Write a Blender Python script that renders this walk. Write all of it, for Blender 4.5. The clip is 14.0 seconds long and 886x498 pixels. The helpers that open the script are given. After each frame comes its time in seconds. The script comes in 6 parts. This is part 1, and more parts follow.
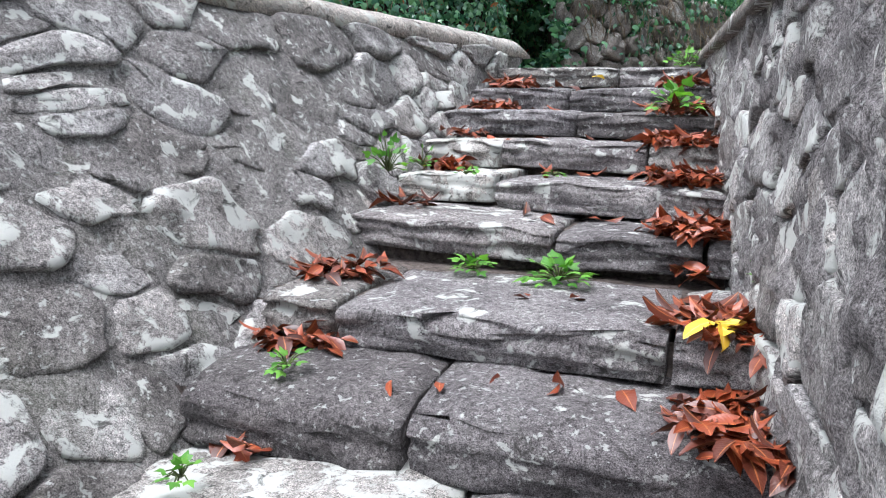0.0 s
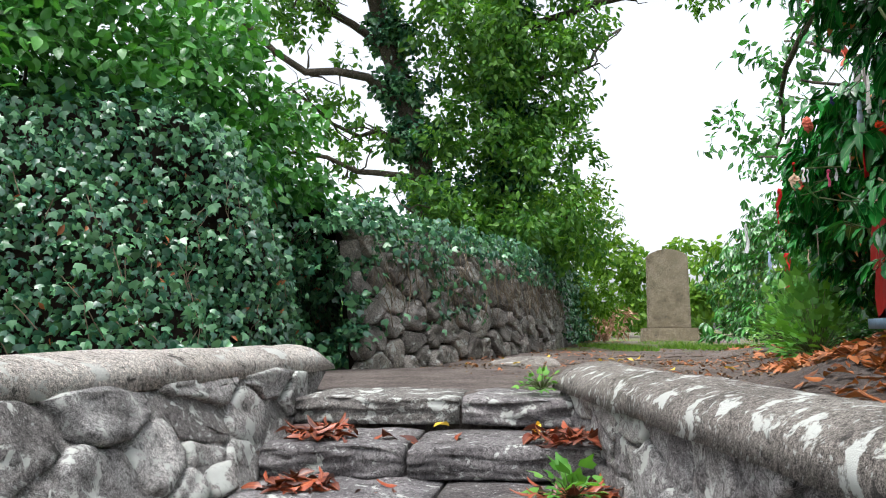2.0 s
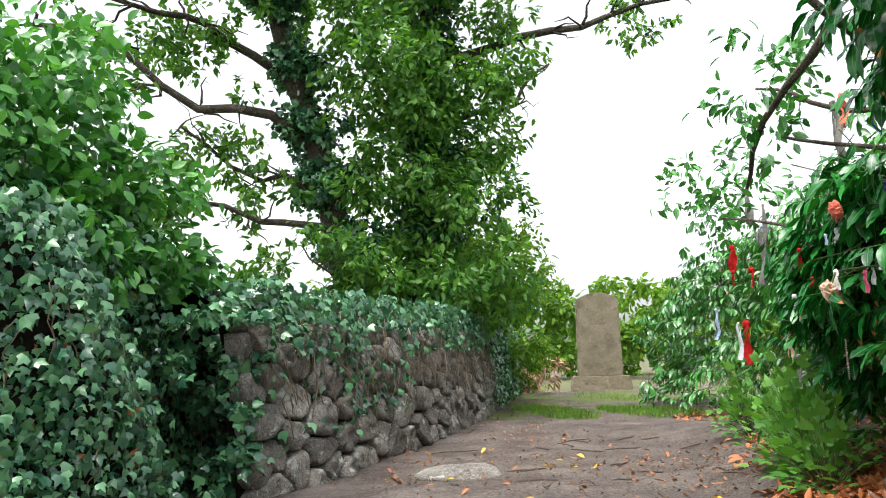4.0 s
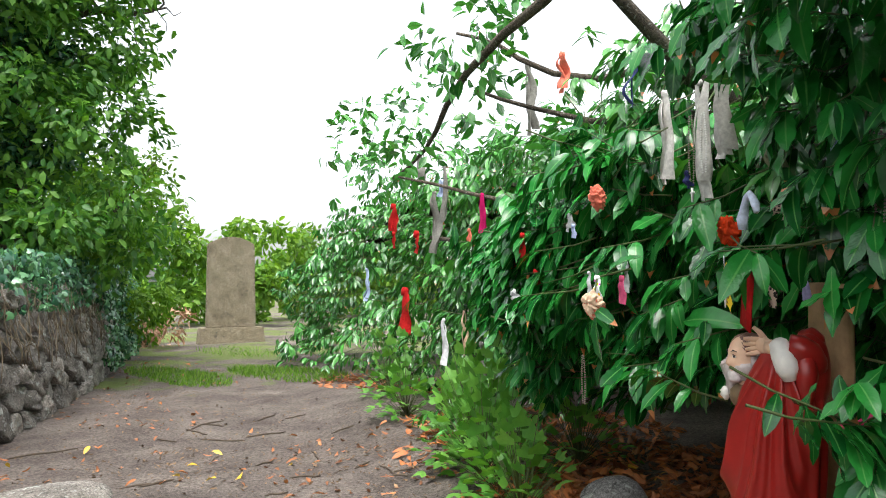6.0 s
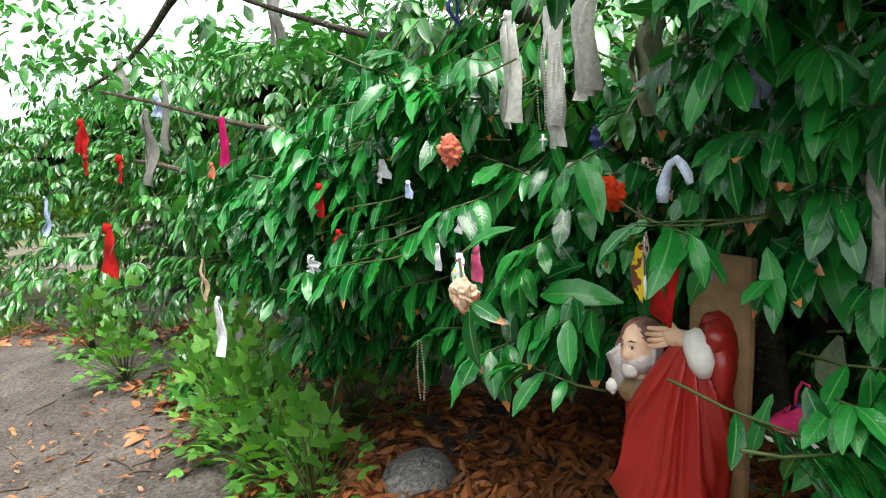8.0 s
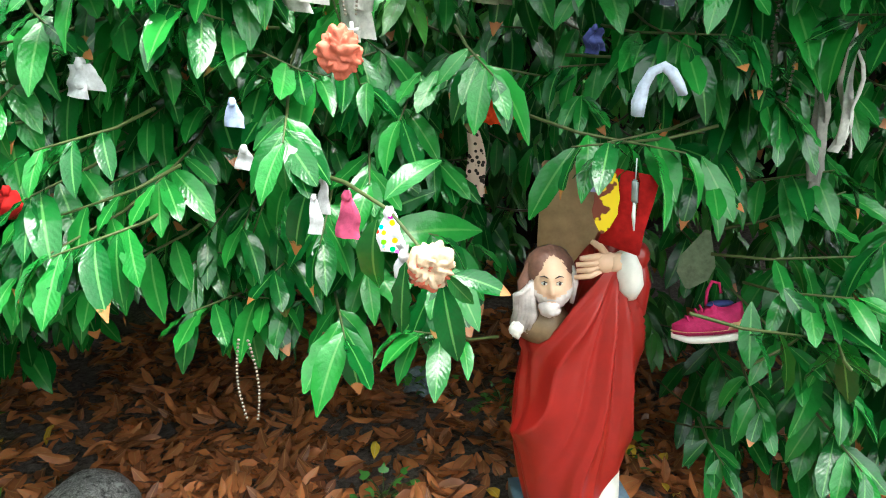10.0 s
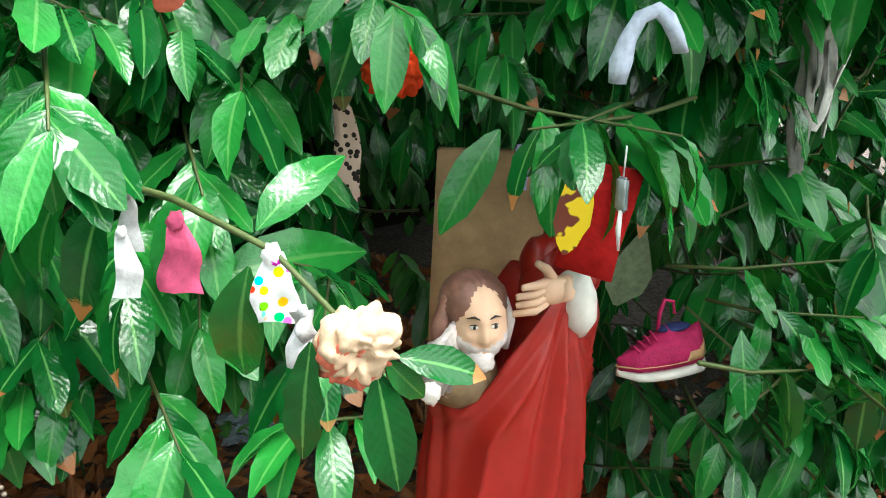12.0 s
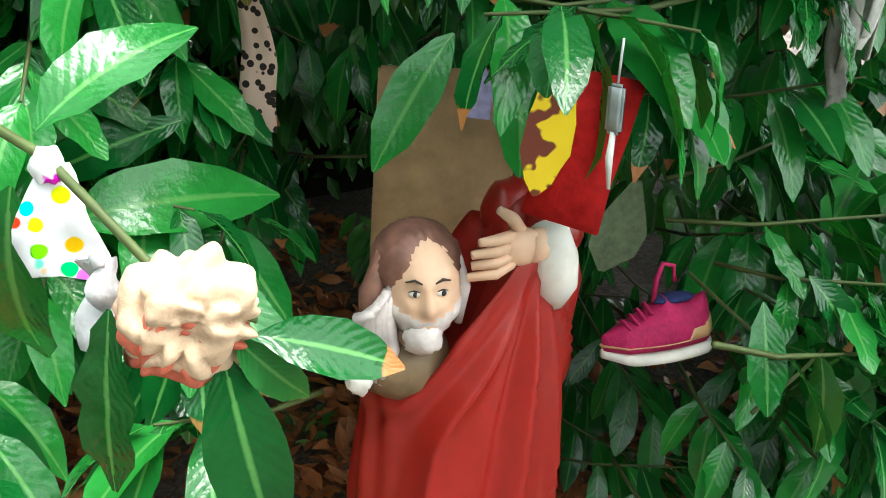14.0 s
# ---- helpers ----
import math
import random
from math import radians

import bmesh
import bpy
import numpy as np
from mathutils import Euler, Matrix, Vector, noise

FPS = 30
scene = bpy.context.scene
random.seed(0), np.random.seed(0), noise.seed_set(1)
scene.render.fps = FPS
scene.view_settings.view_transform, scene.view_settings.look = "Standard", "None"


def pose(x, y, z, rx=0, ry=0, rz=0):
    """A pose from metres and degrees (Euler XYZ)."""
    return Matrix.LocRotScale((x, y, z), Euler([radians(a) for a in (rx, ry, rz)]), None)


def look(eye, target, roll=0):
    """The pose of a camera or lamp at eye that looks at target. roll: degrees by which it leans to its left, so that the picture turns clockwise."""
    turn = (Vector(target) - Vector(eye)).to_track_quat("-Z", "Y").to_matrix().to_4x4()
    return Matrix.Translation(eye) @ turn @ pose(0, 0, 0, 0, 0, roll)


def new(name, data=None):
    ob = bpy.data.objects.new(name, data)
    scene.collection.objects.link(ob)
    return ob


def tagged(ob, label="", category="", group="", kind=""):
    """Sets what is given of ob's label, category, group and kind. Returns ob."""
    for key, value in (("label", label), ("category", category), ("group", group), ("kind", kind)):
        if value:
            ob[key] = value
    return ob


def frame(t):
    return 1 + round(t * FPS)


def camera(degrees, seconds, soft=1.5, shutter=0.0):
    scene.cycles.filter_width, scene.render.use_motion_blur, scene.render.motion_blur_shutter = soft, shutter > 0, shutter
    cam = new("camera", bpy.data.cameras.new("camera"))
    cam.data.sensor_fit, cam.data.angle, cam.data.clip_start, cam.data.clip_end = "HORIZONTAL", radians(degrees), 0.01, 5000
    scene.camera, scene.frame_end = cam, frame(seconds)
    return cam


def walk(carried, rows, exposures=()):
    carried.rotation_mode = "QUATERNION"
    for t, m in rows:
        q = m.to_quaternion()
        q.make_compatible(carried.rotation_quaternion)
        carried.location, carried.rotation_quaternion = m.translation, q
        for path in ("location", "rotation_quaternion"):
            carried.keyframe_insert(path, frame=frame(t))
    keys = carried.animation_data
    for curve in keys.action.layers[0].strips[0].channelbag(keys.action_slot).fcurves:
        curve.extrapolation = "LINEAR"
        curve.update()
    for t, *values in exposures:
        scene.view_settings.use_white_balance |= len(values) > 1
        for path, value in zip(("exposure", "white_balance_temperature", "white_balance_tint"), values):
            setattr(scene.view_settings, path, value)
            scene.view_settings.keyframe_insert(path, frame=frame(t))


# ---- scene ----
cam = camera(60.0, 14.0, 1.0)
PATH = [
    (0, (0.459, -0.814, -0.36), (0.27, 1.148, -0.702), 1.2),
    (0.5, (0.408, -0.412, -0.149), (0.267, 1.58, -0.26), -0.1),
    (1, (0.349, -0.004, -0.065), (0.349, 1.994, 0.016), -0.6),
    (1.5, (0.267, 0.402, 0.07), (0.479, 2.381, 0.266), -0.5),
    (2, (0.268, 0.725, 0.322), (0.644, 2.677, 0.543), -0.3),
    (2.2, (0.306, 0.88, 0.391), (0.719, 2.82, 0.648), -1.1),
    (4.3, (0.67, 2.308, 1.091), (1.296, 4.186, 1.374), -1.5),
    (4.5, (0.738, 2.452, 1.128), (1.409, 4.317, 1.398), -1.3),
    (5, (0.865, 2.82, 1.237), (1.746, 4.601, 1.463), -1.1),
    (5.5, (0.918, 3.143, 1.342), (2.075, 4.767, 1.5), -1.0),
    (6, (1.053, 3.427, 1.351), (2.449, 4.856, 1.449), -0.6),
    (6.5, (1.114, 3.637, 1.415), (2.685, 4.875, 1.436), -0.9),
    (7, (1.163, 3.821, 1.527), (2.856, 4.885, 1.475), -1.9),
    (7.5, (1.257, 4.026, 1.534), (3.024, 4.96, 1.444), -1.5),
    (7.7, (1.309, 4.103, 1.558), (3.096, 4.993, 1.439), -1.8),
    (9.8, (2.016, 5.623, 1.769), (3.793, 4.898, 1.207), -2.2),
    (10, (2.09, 5.665, 1.748), (3.814, 4.83, 1.174), -2.1),
    (10.5, (2.233, 5.699, 1.727), (3.814, 4.638, 1.115), -1.9),
    (11, (2.436, 5.607, 1.67), (3.937, 4.44, 1.049), -1.4),
    (11.5, (2.626, 5.55, 1.655), (4.065, 4.311, 1.028), -0.8),
    (12, (2.773, 5.529, 1.661), (4.141, 4.219, 1.018), 0.1),
    (12.5, (2.822, 5.494, 1.666), (4.15, 4.155, 0.999), 0.7),
    (13, (2.846, 5.41, 1.652), (4.164, 4.085, 0.94), 1.5),
    (13.5, (2.889, 5.358, 1.595), (4.198, 4.02, 0.89), 1.2),
    (14, (2.943, 5.271, 1.514), (4.264, 3.946, 0.807), 1.2),
]
walk(cam, [(t, look(eye, target, roll)) for t, eye, target, roll in PATH],
     exposures=[(0, 1.45, 5950, 13), (1.5, 1.3, 6200, 10), (2.2, 1.25, 6300, 10), (4.5, 1.5, 6500, 9), (7.7, 1.65, 6500, 5), (9.8, 2.65, 6450, -1), (11, 2.55, 6450, -1), (14, 2.45, 6450, 0)])

# ---- world and light ----
world = bpy.data.worlds.new("overcast_sky")
scene.world = world
world.use_nodes = True
wn = world.node_tree.nodes
wl = world.node_tree.links
sky = wn.new("ShaderNodeTexSky")
sky.sky_type = "NISHITA"
sky.sun_disc = False
sky.sun_elevation = radians(70)
sky.sun_rotation = radians(233)
sky.dust_density = 4.0
sky.ozone_density = 1.0
pale = wn.new("ShaderNodeHueSaturation")
pale.inputs["Saturation"].default_value = 0.22
wl.new(sky.outputs["Color"], pale.inputs["Color"])
wl.new(pale.outputs["Color"], wn["Background"].inputs["Color"])
wn["Background"].inputs["Strength"].default_value = 0.15
sun_data = bpy.data.lights.new("sun", "SUN")
sun_data.energy = 1.4
sun_data.angle = radians(40)
sun_data.color = (1.0, 0.97, 0.92)
sun = new("sun", sun_data)
sun.matrix_world = look((0, 0, 30), (4, 3, 16))

# ---- materials ----
def material(name, rough=0.8, spec=0.5):
    m = bpy.data.materials.new(name)
    m.use_nodes = True
    b = m.node_tree.nodes["Principled BSDF"]
    b.inputs["Roughness"].default_value = rough
    b.inputs["Specular IOR Level"].default_value = spec
    return m, m.node_tree.nodes, m.node_tree.links, b


def ramp(n, l, source, stops, mode="LINEAR"):
    r = n.new("ShaderNodeValToRGB")
    r.color_ramp.interpolation = mode
    e = r.color_ramp.elements
    while len(e) < len(stops):
        e.new(0.5)
    for k, (p, c) in enumerate(stops):
        e[k].position = p
        e[k].color = (*c, 1) if len(c) == 3 else c
    l.new(source, r.inputs["Fac"])
    return r.outputs["Color"]


def noise_tex(n, l, co, scale, detail=4.0, rough=0.6, distort=0.0):
    t = n.new("ShaderNodeTexNoise")
    t.inputs["Scale"].default_value = scale
    t.inputs["Detail"].default_value = detail
    t.inputs["Roughness"].default_value = rough
    t.inputs["Distortion"].default_value = distort
    l.new(co, t.inputs["Vector"])
    return t.outputs["Fac"]


def blend(n, l, fac, a, b, mode="MIX"):
    m = n.new("ShaderNodeMix")
    m.data_type = "RGBA"
    m.blend_type = mode
    for sock, v in ((m.inputs[0], fac), (m.inputs[6], a), (m.inputs[7], b)):
        if isinstance(v, (int, float)):
            sock.default_value = v
        elif isinstance(v, tuple):
            sock.default_value = (*v, 1)
        else:
            l.new(v, sock)
    return m.outputs[2]


def bump(n, l, b, height, strength, dist=0.01):
    k = n.new("ShaderNodeBump")
    k.inputs["Strength"].default_value = strength
    k.inputs["Distance"].default_value = dist
    l.new(height, k.inputs["Height"])
    l.new(k.outputs["Normal"], b.inputs["Normal"])


def world_co(n):
    return n.new("ShaderNodeNewGeometry").outputs["Position"]


def stone_mat(name, dark, mid, light, lichen=0.6, lichen_at=0.62, moss=0.0, rough=0.9):
    """Weathered stone: base tones, dark pits, painted crack shade, pale lichen blotches, a little moss."""
    m, n, l, b = material(name, rough, 0.3)
    co = world_co(n)
    big = noise_tex(n, l, co, 3.5, 5, 0.65)
    fine = noise_tex(n, l, co, 60, 6, 0.75)
    grain = noise_tex(n, l, co, 240, 3, 0.7)
    base = ramp(n, l, big, [(0.3, dark), (0.5, mid), (0.72, light)])
    base = blend(n, l, 0.8, base, ramp(n, l, fine, [(0.34, (0.12, 0.12, 0.12)), (0.5, (0.8, 0.8, 0.8)), (0.68, (1.5, 1.5, 1.5))]), "MULTIPLY")
    base = blend(n, l, 0.7, base, ramp(n, l, grain, [(0.36, (0.2, 0.2, 0.2)), (0.52, (1, 1, 1)), (0.68, (1.7, 1.7, 1.7))]), "MULTIPLY")
    info = n.new("ShaderNodeObjectInfo")
    tint = ramp(n, l, info.outputs["Random"], [(0, (0.62, 0.60, 0.58)), (0.5, (1, 1, 1)), (1, (1.3, 1.27, 1.22))])
    base = blend(n, l, 1.0, base, tint, "MULTIPLY")
    if moss:
        mo = noise_tex(n, l, co, 2.2, 6, 0.7, 0.5)
        base = blend(n, l, ramp(n, l, mo, [(0.55, (0, 0, 0)), (0.72, (moss, moss, moss))]), base, (0.06, 0.085, 0.03))
    sp = noise_tex(n, l, co, 9.0, 7, 0.62, 0.4)
    shift = n.new("ShaderNodeMath")
    shift.operation = "MULTIPLY_ADD"
    l.new(info.outputs["Random"], shift.inputs[0])
    shift.inputs[1].default_value = 0.10
    shift.inputs[2].default_value = -0.05
    lean = n.new("ShaderNodeMath")
    lean.operation = "ADD"
    l.new(sp, lean.inputs[0])
    l.new(shift.outputs[0], lean.inputs[1])
    sp = lean.outputs[0]
    spots = ramp(n, l, sp, [(lichen_at, (0, 0, 0)), (lichen_at + 0.035, (lichen, lichen, lichen))])
    base = blend(n, l, spots, base, (0.62, 0.64, 0.6))
    sp2 = noise_tex(n, l, co, 38.0, 5, 0.6, 0.3)
    base = blend(n, l, ramp(n, l, sp2, [(0.60, (0, 0, 0)), (0.64, (lichen * 0.7,) * 3)]), base, (0.56, 0.58, 0.55))
    # crack shade in the colour: near black where the relief is low
    cr = noise_tex(n, l, co, 16.0, 6, 0.7, 0.8)
    base = blend(n, l, ramp(n, l, cr, [(0.34, (0.85, 0.85, 0.85)), (0.43, (0, 0, 0))]), base, (0.035, 0.033, 0.03))
    l.new(base, b.inputs["Base Color"])
    bump(n, l, b, blend(n, l, 0.5, blend(n, l, 0.5, fine, cr), grain), 1.0, 0.02)
    return m


def leaf_mat(name, low, high, rough=0.3, spec=0.5, rib=None, trans=0.25, brown=0.0, lo=0.25, hi=0.8):
    """Leaf: tone by leaf, paler midrib and side veins, some light passing through."""
    m, n, l, b = material(name, rough, spec)
    g = n.new("ShaderNodeNewGeometry")
    info = n.new("ShaderNodeObjectInfo")
    add = n.new("ShaderNodeMath")
    add.operation = "ADD"
    l.new(g.outputs["Random Per Island"], add.inputs[0])
    l.new(info.outputs["Random"], add.inputs[1])
    fr = n.new("ShaderNodeMath")
    fr.operation = "FRACT"
    l.new(add.outputs[0], fr.inputs[0])
    rnd = fr.outputs[0]
    stops = [(lo, low), (hi, high)]
    col = ramp(n, l, rnd, stops)
    mott = noise_tex(n, l, g.outputs["Position"], 22, 3)
    col = blend(n, l, 0.5, col, ramp(n, l, mott, [(0.3, (0.6, 0.65, 0.6)), (0.7, (1.25, 1.2, 1.1))]), "MULTIPLY")
    if rib:
        uv = n.new("ShaderNodeUVMap").outputs["UV"]
        sep = n.new("ShaderNodeSeparateXYZ")
        l.new(uv, sep.inputs[0])
        ab = n.new("ShaderNodeMath")
        ab.operation = "ABSOLUTE"
        l.new(sep.outputs[0], ab.inputs[0])
        col = blend(n, l, ramp(n, l, ab.outputs[0], [(0.04, (0.75, 0.75, 0.75)), (0.12, (0, 0, 0))]), col, rib)
        side = n.new("ShaderNodeMath")
        side.operation = "MULTIPLY_ADD"
        l.new(ab.outputs[0], side.inputs[0])
        side.inputs[1].default_value = -0.22
        l.new(sep.outputs[1], side.inputs[2])
        wv = n.new("ShaderNodeMath")
        wv.operation = "PINGPONG"
        l.new(side.outputs[0], wv.inputs[0])
        wv.inputs[1].default_value = 0.045
        puck = noise_tex(n, l, g.outputs["Position"], 55, 3, 0.6)
        bump(n, l, b, blend(n, l, 0.88, ramp(n, l, wv.outputs[0], [(0.0, (0, 0, 0)), (0.04, (1, 1, 1))]), puck), 0.24, 0.008)
        if brown:
            tip = noise_tex(n, l, g.outputs["Position"], 30, 4)
            ed = n.new("ShaderNodeMath")
            ed.operation = "MULTIPLY_ADD"
            l.new(tip, ed.inputs[0])
            ed.inputs[1].default_value = 0.25
            l.new(sep.outputs[1], ed.inputs[2])
            few = ramp(n, l, rnd, [(0.0, (1, 1, 1)), (brown, (1, 1, 1)), (brown + 0.01, (0, 0, 0))])
            msk = blend(n, l, 1.0, ramp(n, l, ed.outputs[0], [(0.97, (0, 0, 0)), (0.99, (1, 1, 1))]), few, "MULTIPLY")
            col = blend(n, l, msk, col, (0.42, 0.17, 0.06))
    l.new(col, b.inputs["Base Color"])
    if trans:
        t = n.new("ShaderNodeBsdfTranslucent")
        l.new(blend(n, l, 1.0, col, (1.3, 1.4, 0.5), "MULTIPLY"), t.inputs["Color"])
        mx = n.new("ShaderNodeMixShader")
        mx.inputs[0].default_value = trans
        l.new(b.outputs[0], mx.inputs[1])
        l.new(t.outputs[0], mx.inputs[2])
        l.new(mx.outputs[0], n["Material Output"].inputs["Surface"])
    return m


def plain_mat(name, color, rough=0.7, vary=0.25, scale=40, relief=0.2, spec=0.4):
    """Cloth, paint, plastic: one colour with soft wear at two scales."""
    m, n, l, b = material(name, rough, spec)
    co = world_co(n)
    a = noise_tex(n, l, co, scale, 4)
    c = noise_tex(n, l, co, scale * 0.18, 3)
    k = 1 - vary
    col = blend(n, l, 1.0, color, ramp(n, l, a, [(0.3, (k, k, k)), (0.7, (1 + vary * 0.4,) * 3)]), "MULTIPLY")
    col = blend(n, l, 1.0, col, ramp(n, l, c, [(0.3, (k, k, k)), (0.65, (1, 1, 1))]), "MULTIPLY")
    l.new(col, b.inputs["Base Color"])
    bump(n, l, b, a, relief, 0.004)
    return m


M_WALL = stone_mat("rubble_stone", (0.19, 0.18, 0.175), (0.38, 0.365, 0.36), (0.60, 0.59, 0.58), 0.95, 0.55, 0.22)
M_MORTAR = stone_mat("old_mortar", (0.22, 0.215, 0.205), (0.37, 0.355, 0.345), (0.52, 0.505, 0.49), 0.85, 0.59, 0.25)
M_RENDER = stone_mat("rough_render", (0.20, 0.19, 0.19), (0.36, 0.345, 0.35), (0.52, 0.50, 0.50), 0.7, 0.60, 0.12)
M_COPE = stone_mat("coping_mortar", (0.34, 0.31, 0.285), (0.50, 0.465, 0.43), (0.64, 0.61, 0.57), 0.8, 0.60, 0.12)
M_COPE_R = stone_mat("lichened_coping", (0.22, 0.20, 0.18), (0.34, 0.31, 0.28), (0.46, 0.43, 0.39), 0.95, 0.53, 0.3)
M_STEP = stone_mat("slate_step", (0.13, 0.12, 0.125), (0.25, 0.235, 0.24), (0.36, 0.345, 0.345), 0.9, 0.60, 0.15)
M_STEP_PALE = stone_mat("lichened_step", (0.26, 0.25, 0.24), (0.40, 0.385, 0.37), (0.55, 0.53, 0.51), 0.95, 0.505, 0.1)
M_FIELD = stone_mat("field_stone", (0.16, 0.145, 0.13), (0.33, 0.30, 0.27), (0.50, 0.46, 0.41), 0.8, 0.60, 0.25)
M_GRAVE = stone_mat("granite_headstone", (0.17, 0.14, 0.095), (0.26, 0.22, 0.155), (0.32, 0.28, 0.21), 0.4, 0.72, 0.3)
M_LAUREL = leaf_mat("laurel_leaf", (0.007, 0.090, 0.017), (0.024, 0.215, 0.034), 0.16, 0.45, (0.11, 0.32, 0.08), 0.12, 0.06)
M_LAUREL_FAR = leaf_mat("laurel_leaf_far", (0.022, 0.13, 0.022), (0.080, 0.32, 0.055), 0.26, 0.9, (0.10, 0.24, 0.06), 0.15, 0.05)
M_IVY = leaf_mat("ivy_leaf", (0.030, 0.115, 0.066), (0.11, 0.28, 0.125), 0.26, 0.8, None, 0.12)
M_SHRUB = leaf_mat("shrub_leaf", (0.042, 0.18, 0.036), (0.12, 0.36, 0.07), 0.30, 0.5, None, 0.25)
M_TREE = leaf_mat("tree_leaf", (0.045, 0.15, 0.026), (0.14, 0.31, 0.05), 0.45, 0.4, None, 0.4)
M_HEDGE = leaf_mat("hedge_leaf", (0.075, 0.18, 0.02), (0.18, 0.33, 0.04), 0.55, 0.3, None, 0.4)
M_WEED = leaf_mat("weed_leaf", (0.07, 0.22, 0.03), (0.15, 0.36, 0.06), 0.5, 0.4, None, 0.3)
M_LITTER = leaf_mat("fallen_leaf", (0.17, 0.060, 0.028), (0.50, 0.17, 0.06), 0.45, 0.4, (0.4, 0.2, 0.08), 0.1, 0, 0.05, 0.85)
M_LITTER_RED = leaf_mat("fallen_leaf_red", (0.050, 0.018, 0.014), (0.30, 0.060, 0.022), 0.36, 0.5, (0.42, 0.15, 0.05), 0.05, 0, 0.0, 1.0)
M_YELLOW = leaf_mat("yellow_leaf", (0.60, 0.36, 0.03), (0.72, 0.48, 0.05), 0.45, 0.4, (0.7, 0.5, 0.2), 0.1)
M_BARK = stone_mat("bark", (0.045, 0.035, 0.025), (0.10, 0.082, 0.06), (0.18, 0.15, 0.115), 0.4, 0.68, 0.5)
M_TWIG = plain_mat("green_twig", (0.07, 0.10, 0.025), 0.6)


def ground_mat():
    """Trodden earth with grass patches, leaf-brown soil under the bushes."""
    m, n, l, b = material("earth", 0.95, 0.2)
    co = world_co(n)
    f = noise_tex(n, l, co, 38, 8, 0.8)
    g = noise_tex(n, l, co, 1.6, 5, 0.6)
    grit = noise_tex(n, l, co, 180, 3, 0.7)
    earth = ramp(n, l, g, [(0.3, (0.10, 0.082, 0.074)), (0.55, (0.19, 0.162, 0.148)), (0.75, (0.27, 0.235, 0.21))])
    earth = blend(n, l, 0.8, earth, ramp(n, l, f, [(0.38, (0.22, 0.21, 0.2)), (0.52, (0.95, 0.93, 0.92)), (0.66, (1.7, 1.65, 1.6))]), "MULTIPLY")
    grass = ramp(n, l, f, [(0.3, (0.07, 0.11, 0.025)), (0.7, (0.20, 0.26, 0.06))])
    sep = n.new("ShaderNodeSeparateXYZ")
    l.new(co, sep.inputs[0])
    far = n.new("ShaderNodeMapRange")
    l.new(sep.outputs[1], far.inputs[0])
    far.inputs[1].default_value, far.inputs[2].default_value = 10.5, 14.5
    far.inputs[3].default_value, far.inputs[4].default_value = -0.25, 0.06
    su = n.new("ShaderNodeMath")
    su.operation = "ADD"
    l.new(far.outputs[0], su.inputs[0])
    l.new(noise_tex(n, l, co, 0.75, 5, 0.65, 0.3), su.inputs[1])
    l.new(blend(n, l, ramp(n, l, su.outputs[0], [(0.52, (0, 0, 0)), (0.62, (0.85, 0.85, 0.85))]), earth, grass), b.inputs["Base Color"])
    bump(n, l, b, blend(n, l, 0.5, f, grit), 1.0, 0.035)
    return m


M_GROUND = ground_mat()


# ---- building helpers ----
def link_mesh(name, bm, mat, parent=None, label="", smooth=True):
    me = bpy.data.meshes.new(name)
    bm.to_mesh(me)
    bm.free()
    for mm in (mat if isinstance(mat, (list, tuple)) else [mat]):
        me.materials.append(mm)
    if smooth:
        me.polygons.foreach_set("use_smooth", [True] * len(me.polygons))
    ob = new(name, me)
    ob.parent = parent
    if label:
        ob["label"] = label
    return ob


part = link_mesh


def thing(name, label, category, at=(0, 0, 0), group="", kind=""):
    ob = new(name)
    ob.location = at
    ob.empty_display_size = 0.1
    return tagged(ob, label, category, group, kind)


def unit(a):
    return a / np.maximum(np.linalg.norm(a, axis=-1, keepdims=True), 1e-9)


def leaf_cloud(name, template, P, D, N, S, mat, parent=None, smooth=True):
    """One mesh of many leaves: template (points, faces, uv) laid along D with face normal N and length S at P."""
    V, F, UV = template
    P, D, N, S = (np.asarray(a, float) for a in (P, D, N, S))
    y = unit(D)
    z = unit(N - y * np.sum(N * y, -1, keepdims=True))
    x = np.cross(y, z)
    k, c = len(V), len(P)
    pts = P[:, None] + S[:, None, None] * (V[None, :, :1] * x[:, None] + V[None, :, 1:2] * y[:, None] + V[None, :, 2:] * z[:, None])
    loops = np.concatenate([np.array(f) for f in F])
    sizes = np.array([len(f) for f in F])
    starts = np.concatenate([[0], np.cumsum(sizes)[:-1]])
    nl = len(loops)
    me = bpy.data.meshes.new(name)
    me.vertices.add(k * c)
    me.vertices.foreach_set("co", pts.astype(np.float32).ravel())
    me.loops.add(nl * c)
    me.loops.foreach_set("vertex_index", (loops[None] + k * np.arange(c)[:, None]).astype(np.int32).ravel())
    me.polygons.add(len(F) * c)
    me.polygons.foreach_set("loop_start", (starts[None] + nl * np.arange(c)[:, None]).astype(np.int32).ravel())
    me.update(calc_edges=True)
    uvl = me.uv_layers.new(name="UVMap")
    uvl.data.foreach_set("uv", np.tile(UV[loops], (c, 1)).astype(np.float32).ravel())
    if smooth:
        me.polygons.foreach_set("use_smooth", np.ones(len(F) * c, bool))
    me.materials.append(mat)
    ob = new(name, me)
    ob.parent = parent
    return ob


